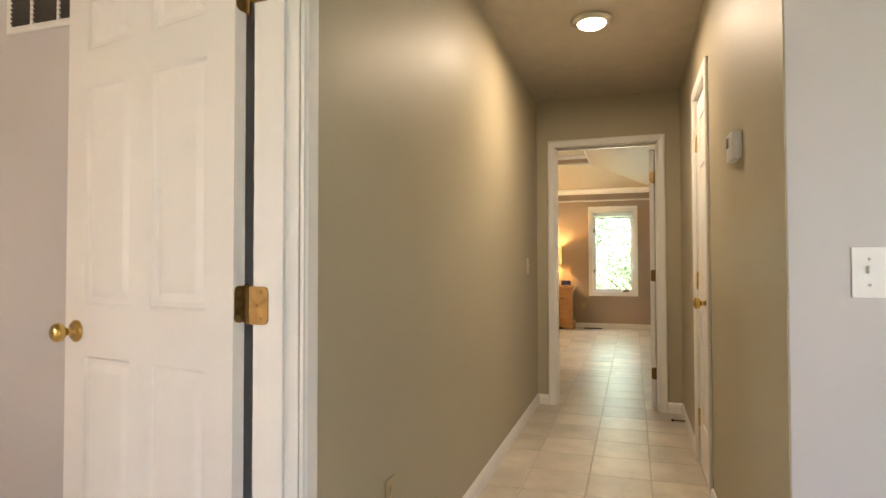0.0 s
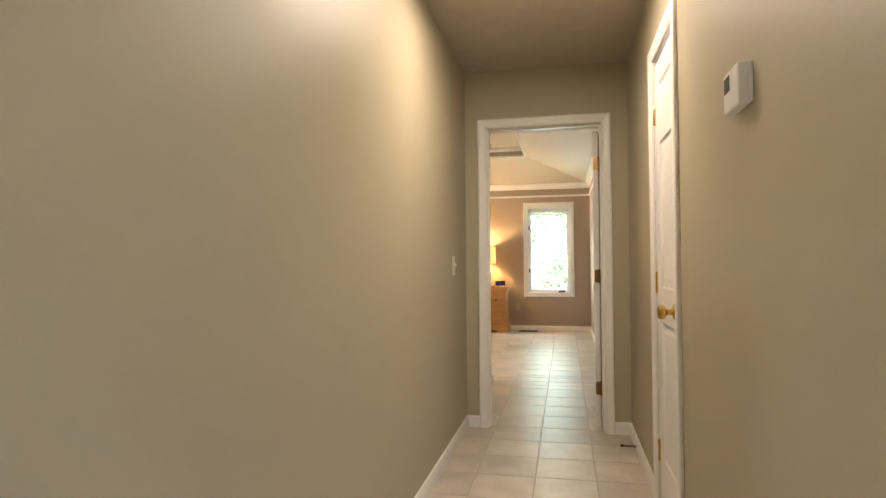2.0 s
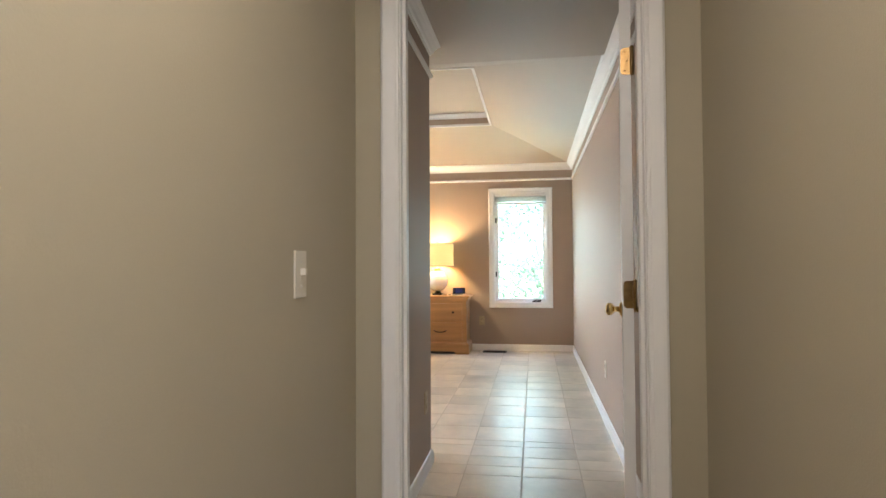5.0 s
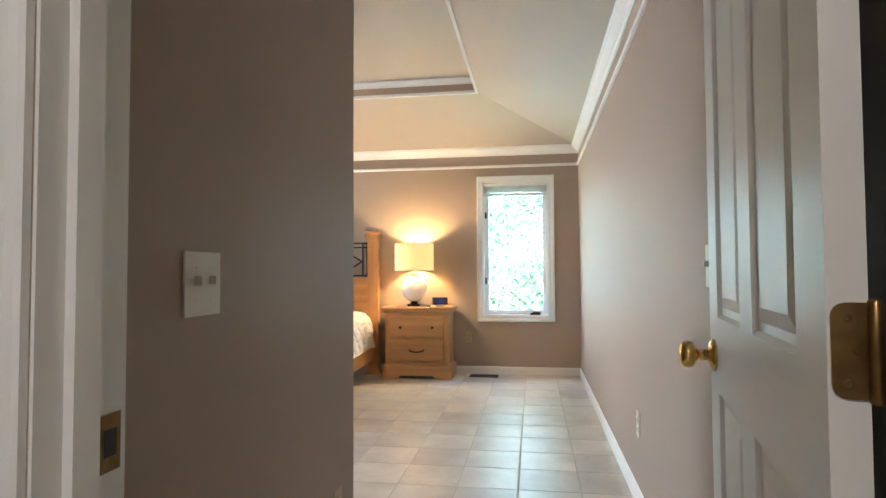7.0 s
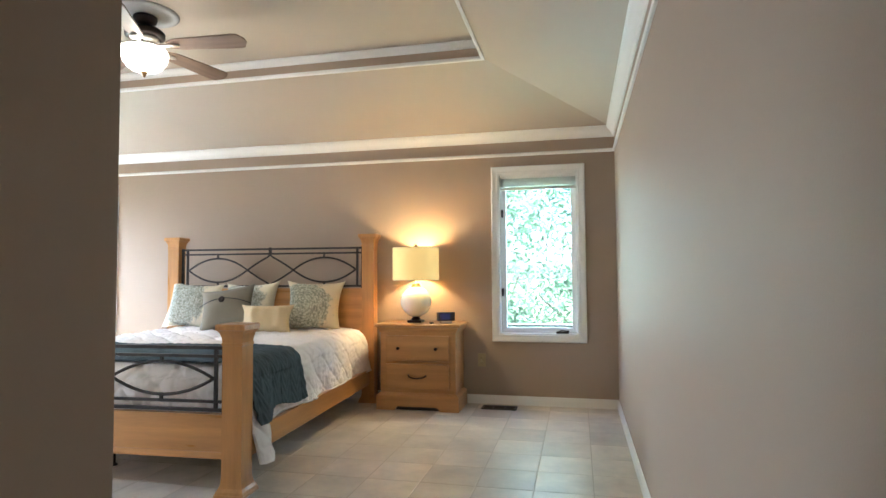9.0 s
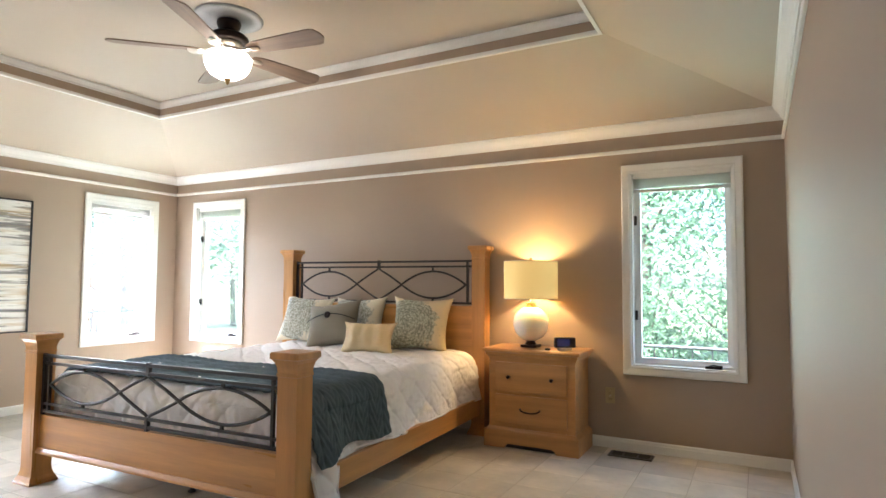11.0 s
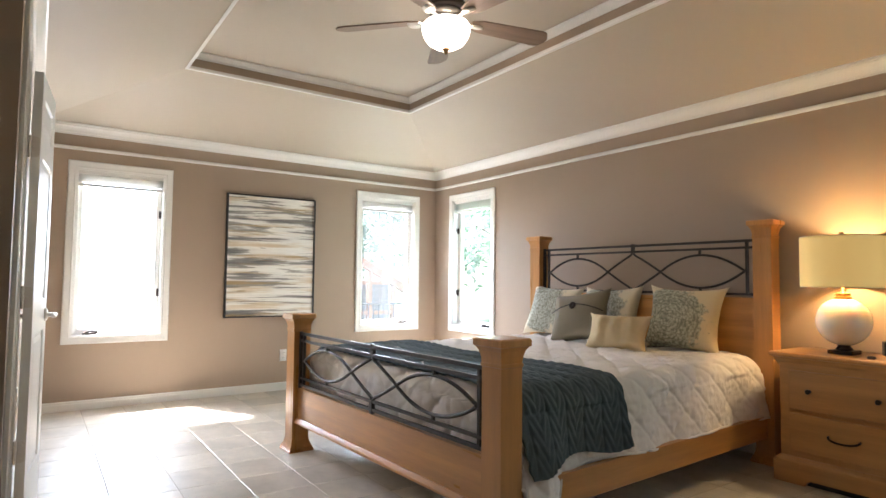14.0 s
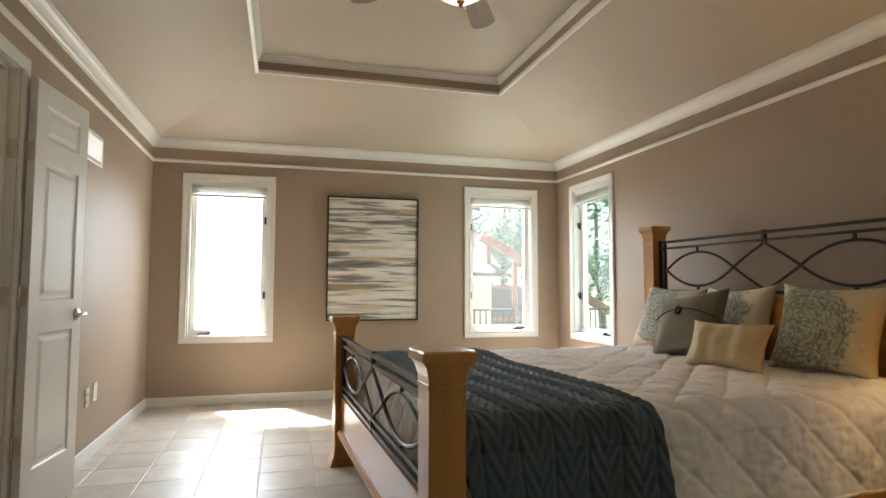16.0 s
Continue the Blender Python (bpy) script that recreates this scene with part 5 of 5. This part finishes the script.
rail_fence("garden_fence", (-2.5, 15.6), (7.5, 15.6), -0.9, 1.25, 40, "black metal garden fence")
structure("deck", boxes(((-14, 8.5, -0.9), (-11.0, 17, -0.35))), CEDAR, "stained timber deck", "deck")

# screened porch and the neighbouring wing of the house
po = thing("screened_porch", "stained timber porch with a sloping roof and screens", "porch", pose(-17, 14.7, -0.9))
for y in (0, 0.9, 1.8, 2.7):
    part("porch_post", boxes(((-0.07, y - 0.07, 0), (0.07, y + 0.07, 3.2 - 0.50 * y))), CEDAR, po)
part("roof_beam", sweep(bmesh.new(), [(0, -0.3, 3.45), (0, 4.2, 1.05)], (1, 0, 0), [(0, -0.1), (0, 0.1), (0.26, 0.1), (0.26, -0.1)]), CEDAR, po)
for z in (0.9, 1.9):
    part("cross_rail", boxes(((-0.05, 0, z), (0.05, 2.7, z + 0.12))), CEDAR, po)
part("screen", boxes(((-0.3, 0.0, 0.0), (-0.28, 2.7, 1.9))), SCREEN, po)
ho = thing("house_wing", "cream sided wing of the house with a white gutter", "house", pose(-17.5, 11.4, -0.9))
part("wall", boxes(((-2, 0, 0), (0.8, 3.3, 2.2))), SIDING, ho)
bm = bmesh.new()
for i in range(13):
    box(bm, (0.8, 0, 0.1 + i * 0.16), (0.815, 3.3, 0.235 + i * 0.16))
part("siding", bm, SIDING, ho)
part("gutter", boxes(((0.8, -0.1, 2.15), (1.0, 3.5, 2.28)), bevel=0.02), WHITE, ho)
part("roof", sweep(bmesh.new(), [(1.0, -0.2, 2.3), (-2.2, -0.2, 4.2)], (0, 1, 0), [(0, 0), (0.12, 0), (0.12, 3.8), (0, 3.8)]), BARK, ho)


# ---- floor tiles ----
PITCH, TX, TY = 0.310, 0.178, 5.55
floor = structure("floor", boxes(((-3.4, -1.6, -0.1), (3.0, 5.45, 0.0045)), ((-3.7, 5.45, -0.1), (EX + T, 7.2, 0.0045)), ((WX - T, 7.2, -0.1), (EX + T, NY + T, 0.0045))), GROUT, "cream stone tiles with sandy grout", "floor")


def tile_mesh(x0, y0, x1, y1):
    bm = bmesh.new()
    g, e, h = 0.0022, 0.0025, 0.006
    a = [bm.verts.new((x, y, 0)) for x, y in ((x0 + g, y0 + g), (x1 - g, y0 + g), (x1 - g, y1 - g), (x0 + g, y1 - g))]
    b = [bm.verts.new((x, y, h - 0.0015)) for x, y in ((x0 + g, y0 + g), (x1 - g, y0 + g), (x1 - g, y1 - g), (x0 + g, y1 - g))]
    c = [bm.verts.new((x, y, h)) for x, y in ((x0 + g + e, y0 + g + e), (x1 - g - e, y0 + g + e), (x1 - g - e, y1 - g - e), (x0 + g + e, y1 - g - e))]
    for p, q in ((a, b), (b, c)):
        for i in range(4):
            bm.faces.new((p[i], p[(i + 1) % 4], q[(i + 1) % 4], q[i]))
    bm.faces.new(c)
    return mesh_of("tile", bm, TILE)


FULL = tile_mesh(0, 0, PITCH, PITCH)
far_tiles, laid = bmesh.new(), 0
for rx0, ry0, rx1, ry1 in ((HL, -0.2, HR, 5.55), (HR, 0.9, 1.7, HY0), (NKX, 5.55, EX, NKY), (JX, NKY, EX, SY), (WX, SY, EX, NY)):
    i0, i1 = math.floor((rx0 - TX) / PITCH), math.ceil((rx1 - TX) / PITCH)
    j0, j1 = math.floor((ry0 - TY) / PITCH), math.ceil((ry1 - TY) / PITCH)
    for i in range(i0, i1):
        for j in range(j0, j1):
            bx, by = TX + i * PITCH, TY + j * PITCH
            x0, y0, x1, y1 = max(bx, rx0), max(by, ry0), min(bx + PITCH, rx1), min(by + PITCH, ry1)
            if x1 - x0 < 0.012 or y1 - y0 < 0.012:
                continue
            me = FULL if (x1 - x0 > PITCH - 1e-4 and y1 - y0 > PITCH - 1e-4) else tile_mesh(x0 - bx, y0 - by, x1 - bx, y1 - by)
            if bx < -1.2 and by > 9.0:          # behind and beyond the bed
                far_tiles.from_mesh(me)
                far_tiles.verts.ensure_lookup_table()
                bmesh.ops.translate(far_tiles, vec=(bx, by, 0), verts=far_tiles.verts[laid:])
                laid = len(far_tiles.verts)
                continue
            t = new("tile", me)
            t.parent = floor
            t.location = (bx, by, 0)
rest = part("tiles", far_tiles, TILE, floor)
tagged(rest, "cream stone tiles beyond the bed", kind="stuff")
structure("floor_plain", boxes(((HL - 0.115, 1.20, 0.0005), (HL, 1.95, 0.006)), ((-3.3, -1.5, 0.0005), (HL - 0.115, 2.3, 0.006)), ((CD0, SY - 0.115, 0.0005), (CD1, SY, 0.006)), ((-3.6, 5.3, 0.0005), (JX - 0.2, SY - 0.115, 0.006))), TILE, "cream stone floor of the side rooms", "floor")
